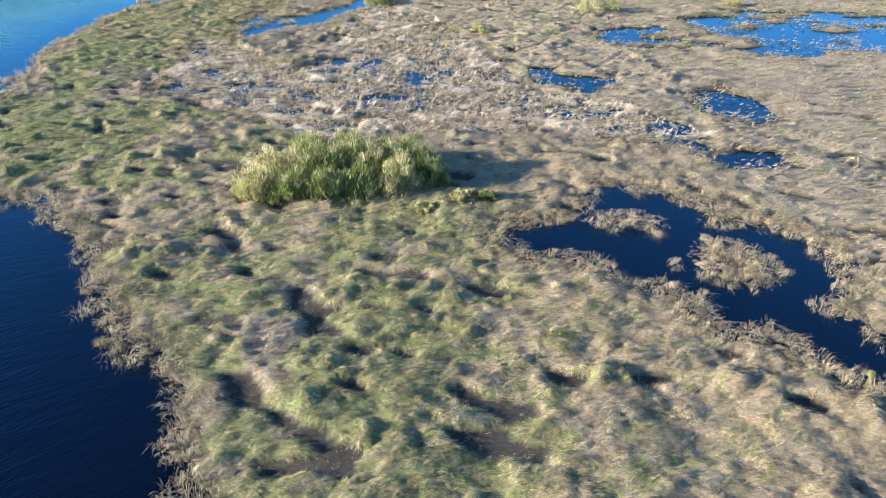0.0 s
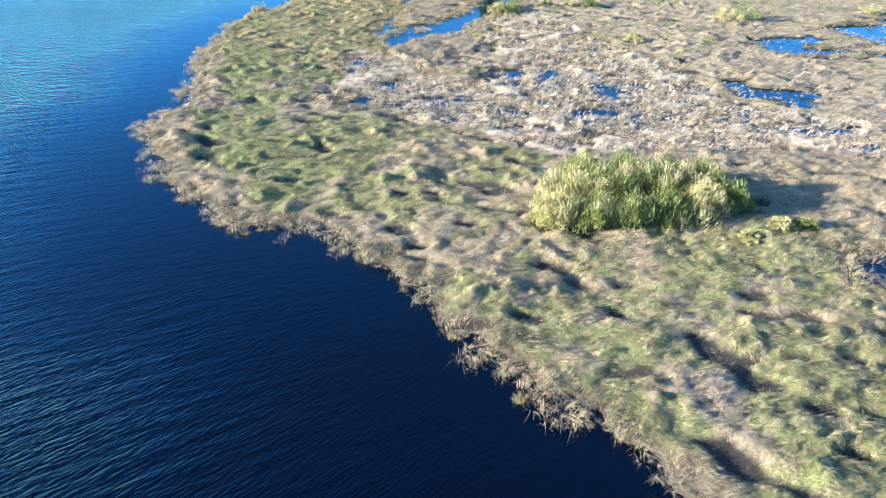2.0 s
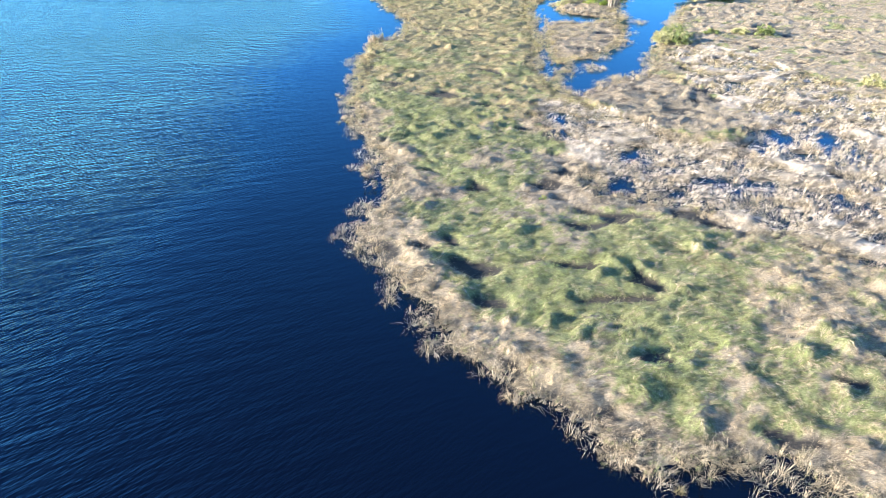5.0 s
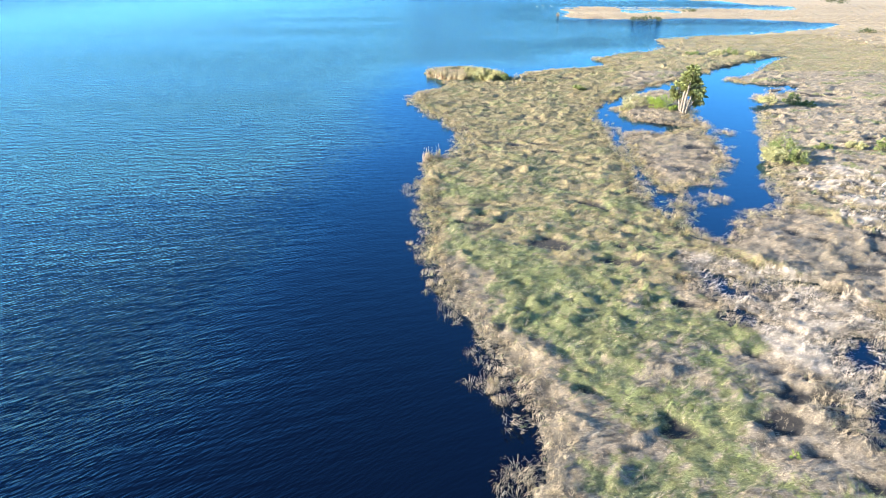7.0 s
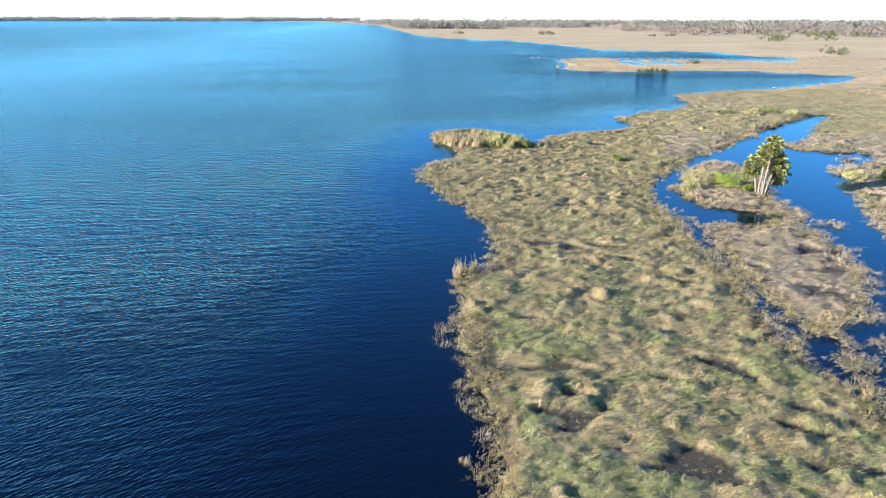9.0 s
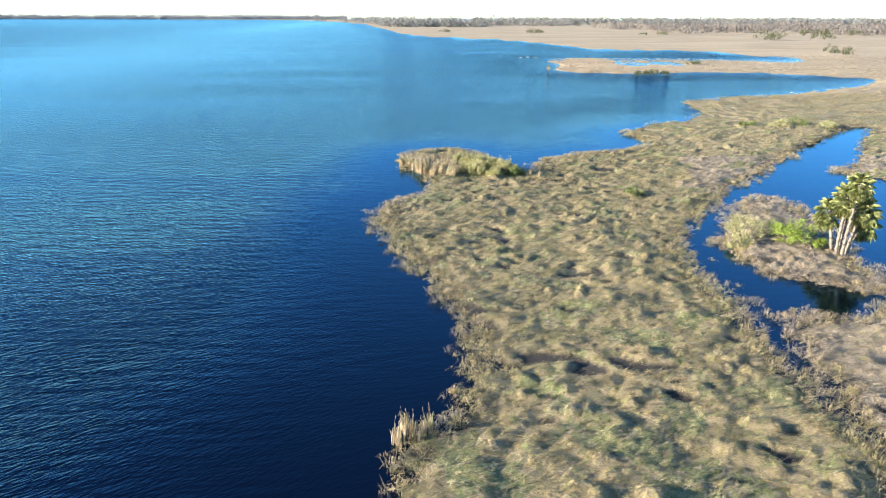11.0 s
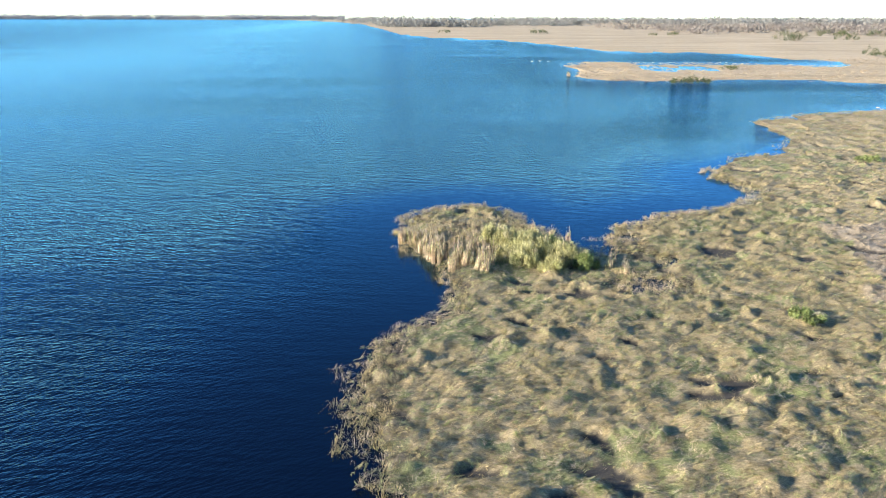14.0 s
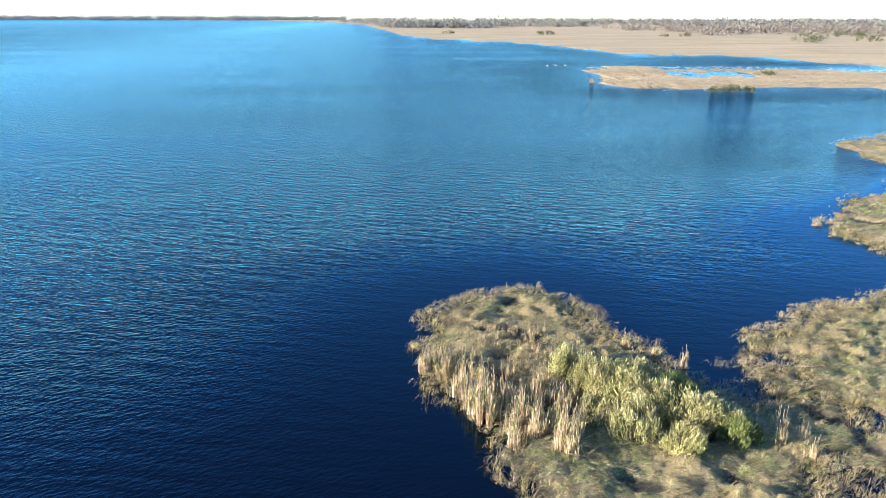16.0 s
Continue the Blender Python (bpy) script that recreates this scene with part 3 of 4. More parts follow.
for code, kind_name in ((1, "green"), (2, "pale"), (3, "grey"), (4, "gold")):
    add_attribute(me, kind_name, g_kind == code)
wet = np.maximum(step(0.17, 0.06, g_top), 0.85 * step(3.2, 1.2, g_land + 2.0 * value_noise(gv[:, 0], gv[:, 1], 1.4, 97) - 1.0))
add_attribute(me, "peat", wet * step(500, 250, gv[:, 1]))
tagged(new("ground", me), "peat marsh ground matted with dead tan grass", "ground", kind="structure")


GRASS = {k: [] for k in range(5)}
WISP = 8                             # blades in a wisp of grass
WIND = (0.55, -0.22)                 # the way in which the grass is combed


def fur(x, y, z, top, wx, wy, length, lift, width):
    """Single blades that lie along the tussocks, rooted at x, y, z and tapering out along wx, wy; with the slope of the tussock under each."""
    m = len(x)
    s = np.hypot(wx, wy) + 1e-6
    wx, wy = wx / s, wy / s
    turn = rng.normal(0, 0.5, m)
    w = width * rng.uniform(0.6, 1.4, m) * 0.5
    px, py, pz = -wy * np.cos(turn) * w, wx * np.cos(turn) * w, np.sin(turn) * w
    x2, y2 = x + length * wx, y + length * wy
    z2 = z + 0.9 * (top_at(x2, y2) - top) + lift * length * rng.uniform(0.1, 1.1, m)
    v = np.empty((m, 3, 3))
    v[:, 0] = np.stack([x + px, y + py, z + pz], 1)
    v[:, 1] = np.stack([x - px, y - py, z - pz], 1)
    v[:, 2] = np.stack([x2, y2, z2], 1)
    e = 0.22
    up = np.stack([top_at(x - e, y) - top_at(x + e, y), top_at(x, y - e) - top_at(x, y + e), np.full(m, 2 * e)], 1)
    up /= np.linalg.norm(up, axis=1)[:, None]
    return v.reshape(-1, 3), np.arange(3 * m).reshape(-1, 3), np.repeat(up, 3, 0)


def sow(x0, x1, y0, y1, per_metre, length, width, keep):
    """Grass over a rectangle of the marsh, wisp by wisp."""
    n = int((x1 - x0) * (y1 - y0) * per_metre / WISP)
    x, y = rng.uniform(x0, x1, n), rng.uniform(y0, y1, n)
    ok = keep(x, y)
    x, y = x[ok], y[ok]
    top, d = top_at(x, y), land(x, y)
    odds = rng.uniform(size=len(x))
    ok = (odds < np.clip((top + 0.02) / 0.12, 0.16, 1)) & ((d > 0.9) | ((d > 0.0) & (odds < 0.25 + 0.6 * d)) | ((d > -1.6) & (x > 45) & (y > 22) & (y < 100) & (odds < 0.2)))
    ok &= inside(THICKET_ZONE, x, y) < -0.2
    x, y, top, d = (q[ok] for q in (x, y, top, d))
    m = len(x)
    kind = kind_at(x + rng.normal(0, 0.16, m), y + rng.normal(0, 0.16, m))
    mixed = rng.uniform(size=m)
    lush = step(60, 30, np.abs(y - 45)) * step(20, 8, np.abs(x - 6))
    kind = np.where((kind == 1) & (mixed < 0.56 - 0.34 * lush), np.where(mixed < 0.14, 3, 0), kind)
    kind = np.where((kind == 4) & (mixed < 0.22), 1, np.where((kind == 4) & (mixed > 0.88), 0, kind))
    kind = np.where((kind == 0) & (mixed > 0.92), 1, np.where((kind == 0) & (mixed < 0.12), 3, kind))
    e = 0.25
    ox, oy = top_at(x - e, y) - top_at(x + e, y), top_at(x, y - e) - top_at(x, y + e)
    own = math.atan2(WIND[1], WIND[0]) + 4.0 * (fbm(x, y, 1.5, 95, 2) - 0.5) + 0.65 * rng.normal(size=m)
    stand = rng.uniform(0.15, 1.75, m)
    reach = length * rng.uniform(0.55, 1.3, m) * (0.6 + 0.4 * np.clip(top / 0.25, 0, 1))
    # each wisp is a handful of blades that grow together and lean one way
    x, y, d, kind, ox, oy, own, stand, reach = (np.repeat(q, WISP) for q in (x, y, d, kind, ox, oy, own, stand, reach))
    m = len(x)
    x, y = x + rng.normal(0, 0.045, m), y + rng.normal(0, 0.045, m)
    own, top = own + rng.normal(0, 0.28, m), top_at(x, y)
    z = np.where(d > 1.6, ground_height(x, y, d), -0.04 + 0.9 * top)
    wx, wy = np.cos(own) + 1.2 * ox, np.sin(own) + 1.2 * oy
    for k in range(5):
        q = kind == k
        if q.any():
            m = int(q.sum())
            L = reach[q] * {0: 0.95, 1: 0.8, 2: 0.75, 3: 0.8, 4: 0.75}[k] * rng.uniform(0.7, 1.15, m)
            lift = {0: 0.45, 1: 0.62, 2: 0.9, 3: 0.6, 4: 0.7}[k] * stand[q]
            GRASS[k].append(fur(x[q], y[q], z[q] - 0.03, top[q], wx[q], wy[q], L, lift, width))


def close_by(x, y):
    """The strip of marsh along the lake shore."""
    south = (y < 32) & (x < 76 - 0.25 * y) & (y > -16.5)
    return south | ((y >= 32) & (y < 205) & (x < 30 + 0.05 * y))


sow(-11, 76, -21, 32, 250, 0.46, 0.0135, close_by)
sow(-11, 42, 32, 205, 225, 0.46, 0.0145, close_by)
sow(20, 130, -20, 262, 40, 0.58, 0.036, lambda x, y: ~close_by(x, y) & (x - 0.62 * y < 95))


def far_grass(x, y, size, tall, count, width):
    d = land(x, y)
    ok = d > 0.4
    x, y, d = x[ok], y[ok], d[ok]
    z = ground_height(x, y, d) - 0.02
    kind = np.where(fbm(x, y, 30.0, 171, 3) > 0.52, 0, 3)
    kind = np.where(y < 300, np.where(fbm(x, y, 12.0, 172, 2) > 0.5, 4, 0), kind)
    for k in (0, 3, 4):
        q = kind == k
        m = int(q.sum())
        if m:
            GRASS[k].append(blades(x[q], y[q], z[q], np.full(m, size) * rng.uniform(0.7, 1.3, m), tall * rng.uniform(0.6, 1.4, m), np.full(m, count), width, upright=0.2))


gx, gy = scatter(40, 260, 258, 470, 3.0)
far_grass(gx, gy, 1.1, 0.30, 14, 0.12)
gx, gy = scatter(125, 240, 90, 258, 3.0)
far_grass(gx, gy, 1.3, 0.45, 14, 0.14)
# fringe of tussocks along every water edge
gx, gy = scatter(-11, 78, -16, 202, 0.62)
d = land(gx, gy)
ok = (d > -0.9) & (d < 2.0) & (close_by(gx, gy) | (gx < 60)) & (value_noise(gx, gy, 1.5, 66) < 0.55 + 0.42 * d)
gx, gy, d = gx[ok], gy[ok], d[ok]
lot = rng.uniform(size=len(gx))
for k, q in ((0, (gy < 60) & (gx < 75) & (lot < 0.45)), (3, (gy < 60) & (gx < 75) & (lot >= 0.45)), (4, (gy >= 60) & (lot < 0.7)), (3, (gy >= 60) & (lot >= 0.7))):
    m = int(q.sum())
    GRASS[k].append(blades(gx[q], gy[q], np.full(m, -0.10) + 0.15 * np.clip(d[q], 0, 1), rng.uniform(0.3, 0.7, m), rng.uniform(0.3, 0.8, m), np.full(m, 24), 0.011, lean=(0.25, -0.12), droop=0.9))
GRASS_LABELS = {0: ("dry_marsh_grass", DRY, "dry tan marsh grass in windblown tussocks"), 1: ("green_marsh_grass", GREEN, "green and straw-tipped marsh grass in soft tussocks"),
                2: ("pale_reed_grass", PALE, "pale cream dead reeds in dense upright clumps"), 3: ("grey_brush_grass", GREY, "grey-brown matted marsh brush"),
                4: ("golden_marsh_grass", GOLD, "golden olive marsh grass in low hummocks")}
for k, (name, material, label) in GRASS_LABELS.items():
    v, t = join_arrays([piece[:2] for piece in GRASS[k]])
    me = tri_mesh(name, v, t, material)
    at = me.attributes.new("lay", "FLOAT_VECTOR", "POINT")
    at.data.foreach_set("vector", np.concatenate([piece[2] if len(piece) > 2 else np.zeros_like(piece[0]) for piece in GRASS[k]]).astype(np.float32).ravel())
    tagged(new(name, me), label, "marsh grass", kind="stuff")


# ---------------------------------------------------------------- shrubs
def tube(points, radii, sides=5):
    """A tapered stem along points."""
    p = np.asarray(points, float)
    ring = np.linspace(0, 2 * np.pi, sides, endpoint=False)
    rows = []
    for i, q in enumerate(p):
        way = p[min(i + 1, len(p) - 1)] - p[max(i - 1, 0)]
        way /= np.linalg.norm(way) + 1e-9
        side = np.cross(way, (0.3, 1, 0.1))
        side /= np.linalg.norm(side) + 1e-9
        up = np.cross(way, side)
        rows.append(q + radii[i] * (np.cos(ring)[:, None] * side + np.sin(ring)[:, None] * up))
    v = np.concatenate(rows)
    t = []
    for i in range(len(p) - 1):
        for j in range(sides):
            a, b = i * sides + j, i * sides + (j + 1) % sides
            t += [(a, b, b + sides), (a, b + sides, a + sides)]
    return v, np.array(t)


def leaf_cloud(centres, radius, count, size, slim=0.22, hang=0.1, rise=0.0):
    """Leaves, each a small folded diamond, gathered about the given centres; rise draws them upright, as on reeds."""
    pick = np.repeat(np.arange(len(centres)), count)
    m = len(pick)
    way = rng.normal(size=(m, 3))
    way /= np.linalg.norm(way, axis=1)[:, None]
    c = centres[pick] + way * (radius[pick] * rng.uniform(0.25, 1, m) ** 0.6)[:, None]
    c[:, 2] += rise * rng.uniform(-1, 0.6, m) * radius[pick]
    along = rng.normal(size=(m, 3)) * (1 - 0.45 * rise) + way * 0.9 * (1 - 0.5 * rise) + [0.5 * rise, 0, 0.4 - hang + 1.5 * rise]
    along /= np.linalg.norm(along, axis=1)[:, None]
    side = np.cross(along, rng.normal(size=(m, 3)))
    side /= np.linalg.norm(side, axis=1)[:, None]
    L = size * rng.uniform(0.6, 1.4, m)[:, None]
    v = np.empty((m, 4, 3))
    v[:, 0], v[:, 1] = c - along * L / 2, c + side * L * slim / 2 + along * L * 0.05
    v[:, 2], v[:, 3] = c + along * L / 2, c - side * L * slim / 2 + along * L * 0.05
    at = (np.arange(m) * 4)[:, None]
    return v.reshape(-1, 3), np.concatenate([at + [0, 1, 2], at + [0, 2, 3]])


def shrub(x, y, z, r, h, leaf, label, group="", plume=0.0, clumps=26, per=120, size=0.24, category="shrub", name="shrub", stems=12, rise=0.0):
    """A many-stemmed shrub: bent stems, leaves in clumps with gaps, seed plumes on top where it has them."""
    base = thing(name, x, y, z, label, category, group, rng.uniform(0, 360))
    a = rng.uniform(0, 2 * np.pi, clumps)
    u = np.sqrt(rng.uniform(0.03, 1, clumps))
    zz = h * (0.28 + 0.62 * rng.uniform(size=clumps)) * (1 - 0.35 * u * u)
    c = np.stack([r * u * np.cos(a), r * u * np.sin(a), zz], 1)
    rad = rng.uniform(0.16, 0.34, clumps) * r * (1 + 0.45 * rise)
    for i in rng.permutation(clumps)[:stems]:
        end = c[i]
        foot = np.array([end[0] * 0.35, end[1] * 0.35, -0.15])
        knee = (foot + end) / 2 + [end[0] * -0.08, end[1] * -0.08, 0.12 * h]
        v, t = tube([foot, knee, end, end + [0.05, 0.02, 0.12 * h]], [0.035, 0.025, 0.014, 0.004], 4)
        part("stem", tri_mesh("stem", v, t, TWIG), base, "thin grey-brown stem")
    v, t = leaf_cloud(c, rad, per, size, 0.22 - 0.12 * rise, rise=rise)
    v[:, 2] = np.maximum(v[:, 2], 0.02)
    part("foliage", tri_mesh("foliage", v, t, leaf), base)
    if plume > 0:
        m = max(1, int(clumps * plume * 0.5))
        for q in c[rng.permutation(clumps)[:m]]:
            v, t = blades(q[:1], q[1:2], q[2:] + 0.05, np.array([0.32 * r]), np.array([0.28 * h]), np.array([34]), 0.026, lean=(0.15, 0), droop=0.9)
            part("seed_plume", tri_mesh("seed_plume", v, t, PLUME), base, "pale straw seed plume")
    return base


Y, G, B = LEAF_YELLOW, LEAF, LEAF_BRIGHT
THICKET = [(35.2, 13.7, 1.6, 2.5, Y, 0.5), (37.5, 13.3, 1.6, 2.7, G, 0.3), (40.1, 13.6, 1.7, 2.7, G, 0.2), (42.8, 13.9, 1.6, 2.6, G, 0.2), (45.4, 14.3, 1.6, 2.9, Y, 0.3),
           (36.3, 16.3, 1.8, 3.1, Y, 0.6), (39.4, 16.8, 1.9, 3.4, G, 0.2), (42.6, 17.0, 1.9, 3.3, G, 0.3), (45.9, 17.0, 1.9, 3.6, G, 0.5), (38.0, 19.3, 1.7, 3.0, G, 0.4),
           (41.5, 19.6, 1.8, 3.1, G, 0.2), (44.6, 19.4, 1.6, 2.8, G, 0.4), (47.8, 15.4, 1.3, 2.6, G, 0.2)]
WORDS = {Y: "dense yellow-green feathery shrub standing in marsh grass", G: "leafy green shrub with dark stems in marsh grass", B: "bright green leafy shrub amid marsh grass"}
for x, y, r, h, leaf, plume in THICKET:
    shrub(x, y, 0.05, r, h, leaf, WORDS[leaf], "thicket shrubs", 0.1 + plume, clumps=40, per=135, size=0.36, rise=0.85)
LOW_SHRUBS = [(50.3, 12.4, 0.9, 1.2, Y), (51.8, 12.7, 0.9, 1.1, G), (47.4, 11.0, 0.7, 0.8, Y), (56.4, 131.7, 1.6, 2.6, G), (53.5, 134.0, 1.5, 1.8, Y), (58.6, 130.6, 1.2, 1.4, G),
              (53.3, 100.5, 1.3, 1.8, G), (50.2, 101.6, 1.2, 1.2, Y), (24.0, 149.0, 1.1, 1.3, G), (54.4, 71.8, 1.4, 1.6, Y), (73.0, 86.5, 2.4, 2.4, Y), (76.5, 87.4, 2.0, 2.6, G),
              (97.8, 91.5, 1.9, 2.2, Y), (45.4, 100.5, 1.0, 1.3, G), (39.2, 99.0, 1.8, 2.4, G), (37.4, 97.5, 1.3, 1.8, Y), (71.0, 203.0, 2.0, 1.8, Y), (75.5, 204.0, 2.2, 2.2, G), (80.0, 201.5, 2.0, 1.6, Y),
              (65.5, 205.0, 1.8, 1.2, G), (36.5, 95.0, 1.4, 2.0, Y), (38.6, 94.2, 1.4, 2.2, G), (40.0, 95.6, 1.2, 1.7, Y)]
for x, y, r, h, leaf in LOW_SHRUBS:
    shrub(x, y, 0.05, r, h, leaf, WORDS[leaf], "scattered marsh shrubs", 0.15, clumps=24, per=64, size=0.3, stems=7)
# small leafy plants in the grass
for x, y, r, h in [(54.7, -4.5, 0.36, 0.6), (69.3, -7.7, 0.26, 0.4), (12.3, 40.7, 0.28, 0.5)]:
    shrub(x, y, 0.1, r, h, B, "small bright green leafy plant among marsh grass", "bright plants in the grass", 0.0, clumps=10, per=40, size=0.16, stems=5)
# the green stand behind the cattails
for x, y, r, h, leaf in [(4.0, 168.6, 1.1, 2.1, Y), (5.2, 166.2, 1.3, 2.6, Y), (6.6, 164.4, 1.3, 2.7, Y), (6.0, 162.0, 1.2, 2.4, Y), (8.4, 163.2, 1.3, 2.7, Y), (9.9, 162.2, 1.2, 2.0, Y), (11.2, 161.0, 1.0, 1.7, G), (8.2, 160.4, 1.0, 1.6, Y),
                         (7.4, 166.6, 1.2, 2.1, Y), (9.4, 165.0, 1.1, 1.9, G), (4.6, 163.6, 1.0, 1.8, Y)]:
    shrub(x, y, 0.0, r, h, leaf, WORDS[leaf], "shrubs behind the cattails", 0.2, clumps=34, per=170, size=0.30, rise=0.85)
# on the palm islet
shrub(29.6, 131.5, 0.05, 2.0, 2.6, Y, "pale olive rounded shrub on a small islet", "islet shrubs", 0.5, clumps=34, per=80)
shrub(27.6, 128.4, 0.05, 1.2, 1.5, Y, "low pale shrub at the edge of a small islet", "islet shrubs", 0.6, clumps=22, per=70)
shrub(33.2, 129.2, 0.05, 1.9, 2.7, B, "bright green rounded bush beside the palms", "islet shrubs", 0.0, clumps=36, per=95, size=0.26)
shrub(34.8, 127.0, 0.05, 0.8, 1.4, B, "small bright green bush at the palm trunks", "islet shrubs", 0.0, clumps=16, per=70, size=0.24)


# ---------------------------------------------------------------- palms on the islet
def frond_mesh(reach, seed):
    """A fan leaf on its stalk, running along +x from the origin."""
    r = np.random.default_rng(seed)
    v, t = [], []
    for a in np.linspace(-2.0, 2.0, 23):
        L = 0.85 * reach * (1 - 0.08 * abs(a)) * r.uniform(0.88, 1.08)
        c, s = math.cos(a), math.sin(a)
        o = np.array([0.8 * reach, 0, 0.10 * reach])
        mid = o + np.array([c * 0.55 * L, s * 0.55 * L, 0.10 * L * math.cos(a)])
        tip = o + np.array([c * L, s * L, -(0.18 + 0.25 * r.uniform()) * L])
        w = np.array([-s, c, 0.35]) * 0.055 * reach
        k = len(v)
        v += [o, mid + w, tip, mid - w]
        t += [(k, k + 1, k + 2), (k, k + 2, k + 3)]
    return tri_mesh("frond", np.array(v), np.array(t), FROND)


PETIOLE = tri_mesh("leaf_stalk", *tube([(0, 0, 0), (0.52, 0, 0.115), (0.92, 0, 0.115)], [0.03, 0.022, 0.014], 3), FROND)
FRONDS = [frond_mesh(1.15, 40 + i) for i in range(4)]


def boot_mesh():
    v = np.array([(0, -0.07, 0), (0, 0.07, 0), (0.12, 0.05, 0.22), (0.12, -0.05, 0.22), (0.02, 0.04, 0.20), (0.02, -0.04, 0.20)], float)
    t = np.array([(0, 1, 2), (0, 2, 3), (1, 4, 2), (0, 3, 5), (3, 2, 4), (3, 4, 5), (0, 5, 4), (0, 4, 1)])
    return tri_mesh("leaf_boot", v, t, BOOT)


BOOT_MESH = boot_mesh()


def palm(x, y, h, lean_x, lean_y, crown, fronds, label):
    base = thing("cabbage_palm", x, y, 0.05, label, "palm tree", "palms on the islet")
    zs = np.linspace(0, 1, 9)
    line = np.stack([lean_x * zs**1.4, lean_y * zs**1.4, h * zs - 0.15], 1)
    v, t = tube(line, 0.15 - 0.03 * zs + 0.05 * (zs < 0.1), 9)
    part("trunk", tri_mesh("trunk", v, t, PALM_BARK, True), base, "pale grey leaning trunk")
    for i in range(int(h * 9)):
        k = (i + 0.5) / int(h * 9)
        if k < 0.08:
            continue
        c = np.array([np.interp(k, zs, line[:, j]) for j in range(3)])
        a = i * 2.399
        ob = part("leaf_boot", BOOT_MESH, base)
        ob.matrix_basis = pose(c[0] + 0.11 * math.cos(a), c[1] + 0.11 * math.sin(a), c[2], 0, rng.uniform(-10, 20), math.degrees(a))
    top = line[-1]
    for i in range(fronds):
        k = (i + 0.5) / fronds
        tilt = 75 - 150 * k + rng.uniform(-12, 12)
        ob = part("frond", FRONDS[i % 4], base)
        s = crown * rng.uniform(0.85, 1.12)
        ob.matrix_basis = pose(top[0], top[1], top[2] - 0.15 - 0.5 * k, 0, -tilt, i * 137.5 + rng.uniform(-15, 15)) @ Matrix.Diagonal((s, s, s, 1))
        part("leaf_stalk", PETIOLE, ob)
    return base


palm(35.6, 124.8, 7.0, 1.3, 1.0, 0.72, 40, "tall cabbage palm with a round olive-green crown")
palm(35.4, 125.4, 5.4, 1.0, 1.2, 0.85, 40, "cabbage palm with a full olive-green crown and grey trunk")
palm(36.2, 125.2, 4.5, 1.5, 0.8, 0.85, 36, "leaning cabbage palm with drooping fan leaves")
palm(35.7, 126.6, 4.1, -0.3, 0.8, 0.8, 32, "short cabbage palm half hidden among taller palms")
palm(36.6, 125.8, 3.3, 1.7, 0.4, 0.8, 26, "low leaning cabbage palm over the water")
palm(35.9, 125.8, 6.1, 1.4, 1.2, 0.78, 36, "cabbage palm with a shaggy crown below a taller palm")


# ---------------------------------------------------------------- cattails on the point
def cattail_clump(seed, tall):
    base = thing("cattail_clump", 0, 0, -40, "tall straw-coloured cattail clump standing in shallow water", "cattails", "cattail clumps")
    n = 6
    cx, cy = rng.normal(0, 0.26, n), rng.normal(0, 0.26, n)
    each = tall * rng.uniform(0.6, 1.1, n)
    v, t = blades(cx, cy, np.full(n, -0.3), np.full(n, 0.30), each * 0.85, rng.integers(14, 24, n), 0.03, lean=(0.10, 0.0), upright=0.62)
    part("dead_foliage", tri_mesh("dead_foliage", v, t, STRAW), base, "straw-coloured dead leaves")
    v, t = blades(cx, cy, each * 0.35, np.full(n, 0.5), each * 0.55, rng.integers(2, 8, n), 0.03, lean=(0.22, 0.0), droop=0.7, upright=0.12)
    part("green_foliage", tri_mesh("green_foliage", v, t, LEAF_YELLOW), base, "yellow-green arching upper leaves")
    for x, y, h in zip(cx, cy, each):
        v, t = tube([(x, y, -0.3), (x + 0.04, y, h * 0.7), (x + 0.12, y + 0.02, h * 1.05)], [0.014, 0.012, 0.006], 3)
        stalk = part("stalk", tri_mesh("stalk", v, t, TWIG), base, "thin brown stalk")
        v, t = tube([(x + 0.10, y + 0.015, h * 0.96), (x + 0.11, y + 0.017, h * 0.99), (x + 0.125, y + 0.02, h * 1.07), (x + 0.13, y + 0.02, h * 1.10)], [0.008, 0.02, 0.02, 0.006], 5)
        part("seed_head", tri_mesh("seed_head", v, t, TWIG), stalk, "brown seed head")
    return base


CATTAILS = [cattail_clump(i, h) for i, h in enumerate((1.8, 2.2, 2.4, 1.5, 1.9, 2.1))]
STAND = rounded([(-5.4, 171.5), (-4.4, 169), (-2.8, 165.4), (-1.0, 162.4), (0.2, 159.0), (2.2, 158.6), (3.6, 162.5), (4.6, 168), (8.6, 168), (7.0, 172), (1.0, 176), (-3.2, 175.0)])
gx, gy = scatter(-6, 10, 156, 178, 0.82)
ok = inside(STAND, gx, gy) > 0
ok &= (fbm(gx, gy, 2.4, 131, 2) > 0.36)
front = 1.0 - 0.5 * step(1.6, 3.4, inside(STAND, gx[ok], gy[ok]) + 0.9 * step(168.5, 172.5, gy[ok]) * 4 + 4 * step(1.5, 5.0, gx[ok]))
spots = list(zip(gx[ok], gy[ok], front))
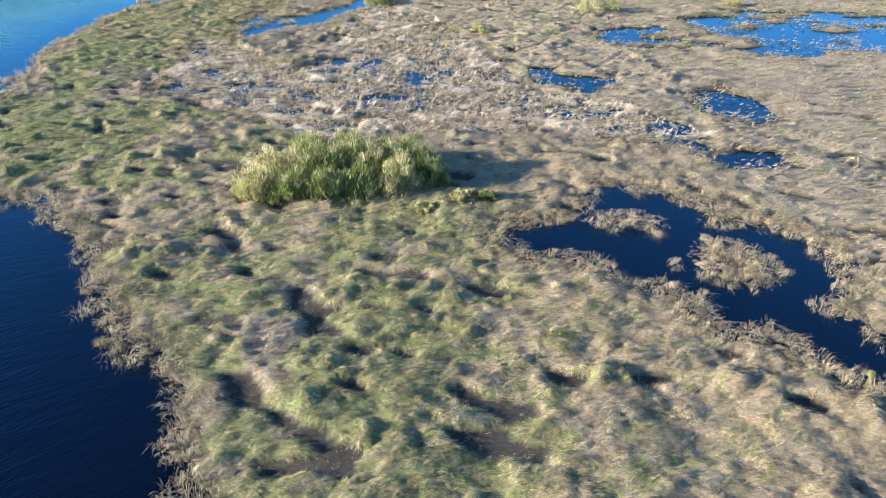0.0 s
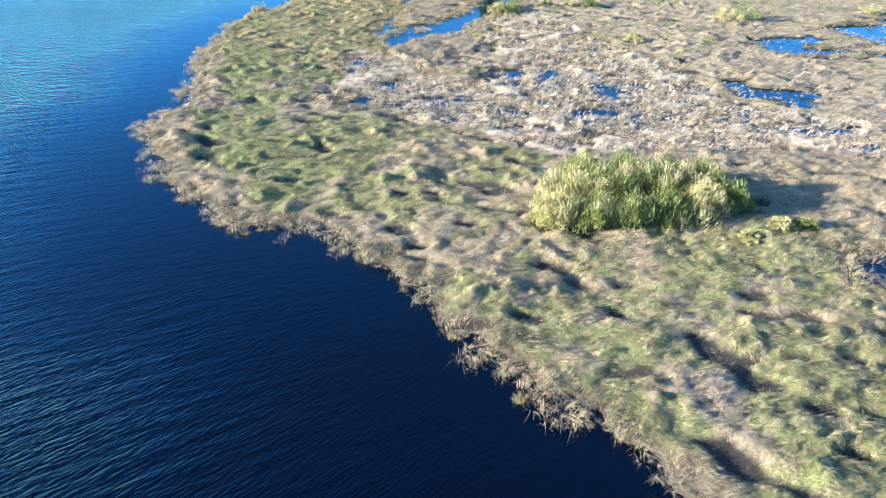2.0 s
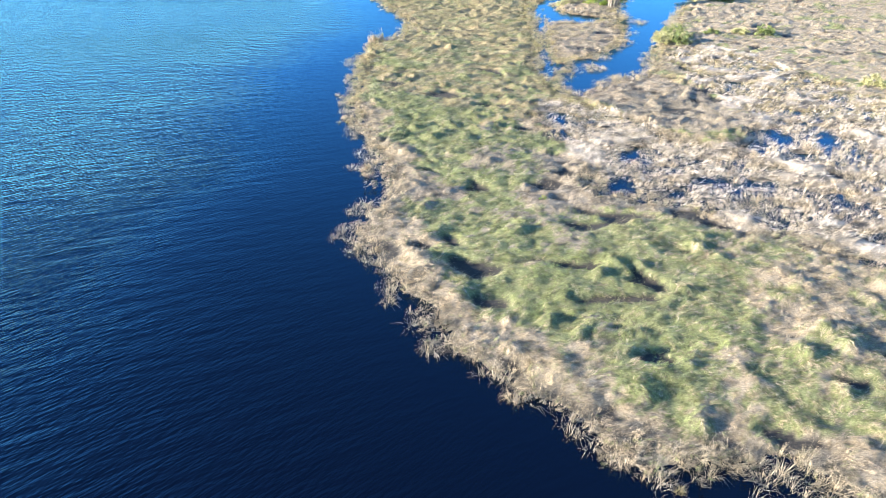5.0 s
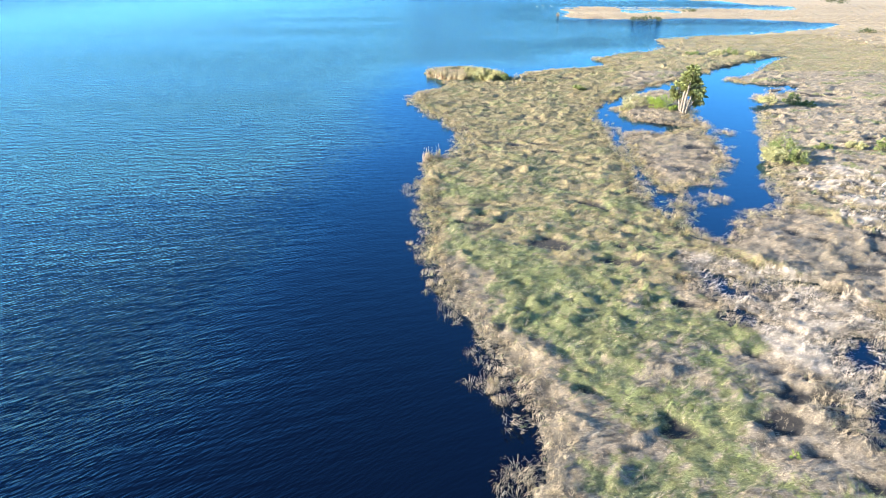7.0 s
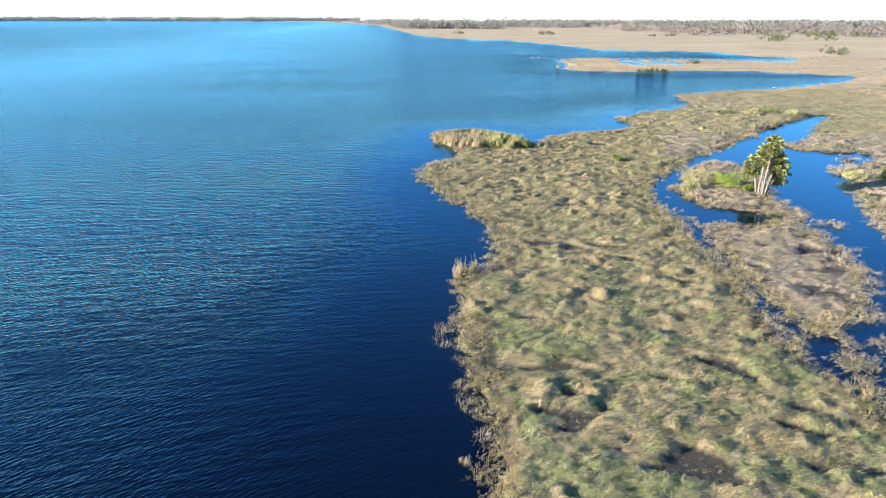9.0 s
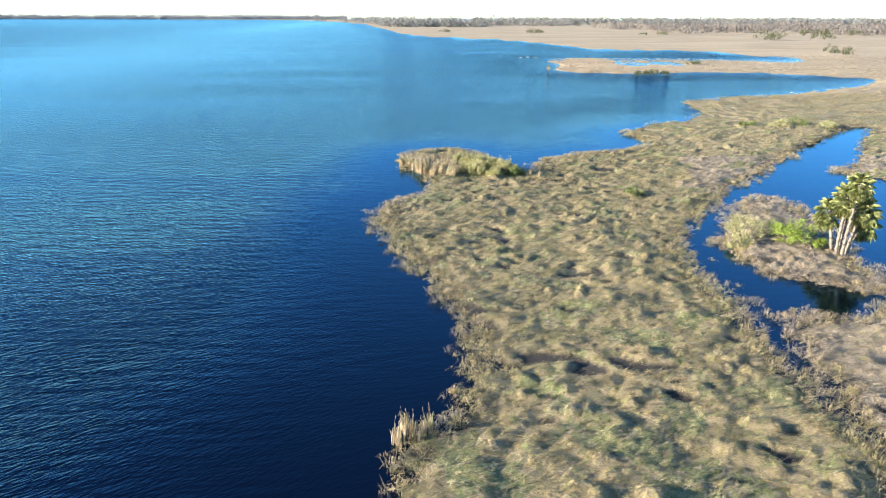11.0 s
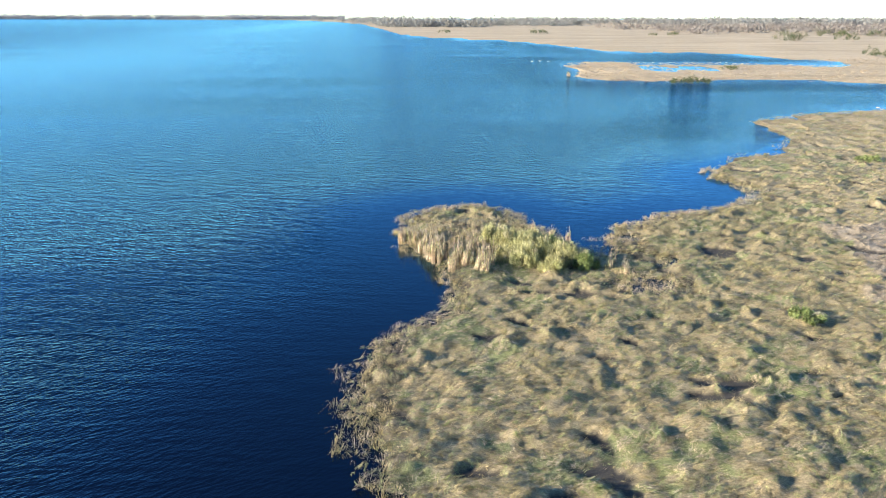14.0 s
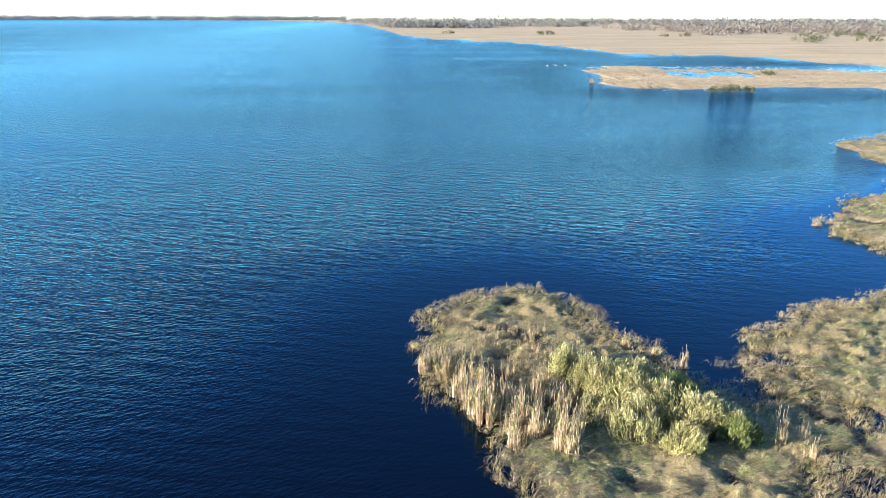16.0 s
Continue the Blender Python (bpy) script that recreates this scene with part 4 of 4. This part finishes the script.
spots += [(12.4, 161.8, 0.8), (13.2, 160.6, 0.75), (13.6, 162.0, 0.85), (14.4, 161.0, 0.7), (11.6, 169.4, 0.7), (10.2, 170.6, 0.75), (8.6, 172.0, 0.7), (14.2, 159.4, 0.7), (-5.2, 97.6, 0.75), (-4.5, 98.3, 0.8), (-3.7, 98.0, 0.7), (-4.8, 99.0, 0.75), (-4.1, 97.3, 0.65), (58.0, 366.5, 0.9), (58.6, 366.0, 0.8)]
for i, (x, y, s) in enumerate(spots):
    m = pose(x, y, 0.0, 0, 0, 360 * rng.uniform())
    if i < len(CATTAILS):
        CATTAILS[i].matrix_basis = m
    else:
        ob = copy_thing(CATTAILS[i % len(CATTAILS)], m)
        k = s * rng.uniform(0.85, 1.15)
        ob.scale = (k, k, k)


# ---------------------------------------------------------------- lone tufts standing in the water
def tuft(tall, material):
    base = thing("grass_tuft", 0, 0, -40, "dry grass tuft standing alone in the water", "grass tuft", "tufts in the water")
    n = 3
    v, t = blades(rng.normal(0, 0.16, n), rng.normal(0, 0.16, n), np.full(n, -0.15), np.full(n, 0.40), tall * rng.uniform(0.6, 1.0, n), np.full(n, 42), 0.016, lean=(0.25, -0.1), droop=0.8, upright=0.15)
    part("foliage", tri_mesh("blades", v, t, material), base)
    v, t = blades(rng.normal(0, 0.10, n), rng.normal(0, 0.10, n), np.full(n, -0.2), np.full(n, 0.3), np.full(n, tall * 1.1), np.full(n, 8), 0.018, upright=0.5)
    part("dead_foliage", tri_mesh("dead_foliage", v, t, TWIG), base, "bare brown stalks")
    return base


TUFTS = [tuft(0.75, DRY), tuft(0.6, GOLD), tuft(0.7, GOLD)]
places = []
for k in range(900):
    i = rng.integers(0, len(MAIN_LINE))
    p = MAIN_LINE[i] + (MAIN_LINE[(i + 1) % len(MAIN_LINE)] - MAIN_LINE[i]) * rng.uniform()
    if -15 < p[1] < 200 and p[0] < 45:
        places.append(p + rng.normal(0, 0.9, 2))
places = np.array(places)[:46]
places = np.concatenate([places, [(9.5, 177.0), (10.1, 176.6), (11.4, 175.2), (12.6, 173.4), (13.2, 172.6), (20, 181), (21, 182), (22, 180.6), (38, 199.5), (33, 199.0), (36.9, 112.9), (37.8, 112.7)]])
dist = land(places[:, 0], places[:, 1])
used = 0
for (x, y), d in zip(places, dist):
    if d < 0.25 and d > -0.7:
        m = pose(x, y, 0, 0, 0, 360 * rng.uniform())
        if used < len(TUFTS):
            TUFTS[used].matrix_basis = m
        else:
            ob = copy_thing(TUFTS[(used + (y > 100)) % 3], m)
            k = rng.uniform(0.5, 1.05)
            ob.scale = (k, k, k)
        used += 1


# ---------------------------------------------------------------- the distance
def woods(name, x, y, tall, wide, count, size, material, label):
    """A far wood: crowns of many loose leaf clumps over the ground."""
    c, rad = [], []
    for _ in range(3):
        c.append(np.stack([x + rng.normal(0, 0.35, len(x)) * wide, y + rng.normal(0, 0.35, len(x)) * wide, tall * rng.uniform(0.35, 0.8, len(x))], 1))
        rad.append(wide * rng.uniform(0.35, 0.65, len(x)))
    v, t = leaf_cloud(np.concatenate(c), np.concatenate(rad), count, size, 0.8)
    tagged(new(name, tri_mesh(name, v, t, material)), label, "woods", kind="stuff")


def band(n, x0, x1, y0, y1):
    return rng.uniform(x0, x1, n), y0 + (y1 - y0) * rng.uniform(size=n) ** 1.5


x1_, y1_ = band(900, -60, 1900, 1500, 2000)
x2_, y2_ = band(700, -350, 2600, 2100, 3400)
fx, fy = np.concatenate([x1_, x2_]), np.concatenate([y1_, y2_])
ok = (fbm(fx, fy, 260, 201, 2) > 0.36) & (inside(MAIN_LINE, fx, fy) > 25)
fx, fy = fx[ok], fy[ok]
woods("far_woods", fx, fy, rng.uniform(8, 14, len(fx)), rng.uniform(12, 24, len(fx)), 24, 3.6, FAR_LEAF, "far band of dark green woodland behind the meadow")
fx, fy = band(1500, 350, 1500, 850, 1500)
ok = (fbm(fx, fy, 160, 203, 2) + 0.00022 * fx > 0.62)
fx, fy = fx[ok], fy[ok]
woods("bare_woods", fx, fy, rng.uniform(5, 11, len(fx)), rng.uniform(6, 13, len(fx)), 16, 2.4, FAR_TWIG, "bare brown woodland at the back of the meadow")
fx, fy = rng.uniform(-4200, -300, 800), 4350 + rng.uniform(-120, 200, 800)
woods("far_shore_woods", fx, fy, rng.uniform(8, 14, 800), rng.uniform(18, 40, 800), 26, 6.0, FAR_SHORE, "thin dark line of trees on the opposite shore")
for x, y, r, h in [(336, 727, 11, 11), (346, 728, 8, 9), (384, 724, 7, 10), (392, 722, 6, 8), (249, 482, 4, 6), (254, 480, 3.6, 5), (262, 484, 3.6, 5), (252, 470, 3.0, 3.5), (88, 336, 3.2, 1.7), (92, 336, 3.4, 1.9), (96, 335.6, 2.6, 1.5),
                   (130, 392, 3.5, 2.6), (170, 1010, 9, 6), (178, 1012, 7, 5), (300, 900, 7, 5), (280, 905, 5, 4), (470, 900, 10, 8), (495, 905, 9, 7), (520, 880, 10, 7), (150, 270, 3.0, 1.8), (60, 1060, 8, 4)]:
    shrub(x, y, 0.05, r, h, LEAF_DARK, "dark green rounded bush out on the tan meadow", "bushes on the meadow", 0.0, clumps=20, per=26, size=0.13 * r + 0.2, name="bush", category="bush", stems=5)
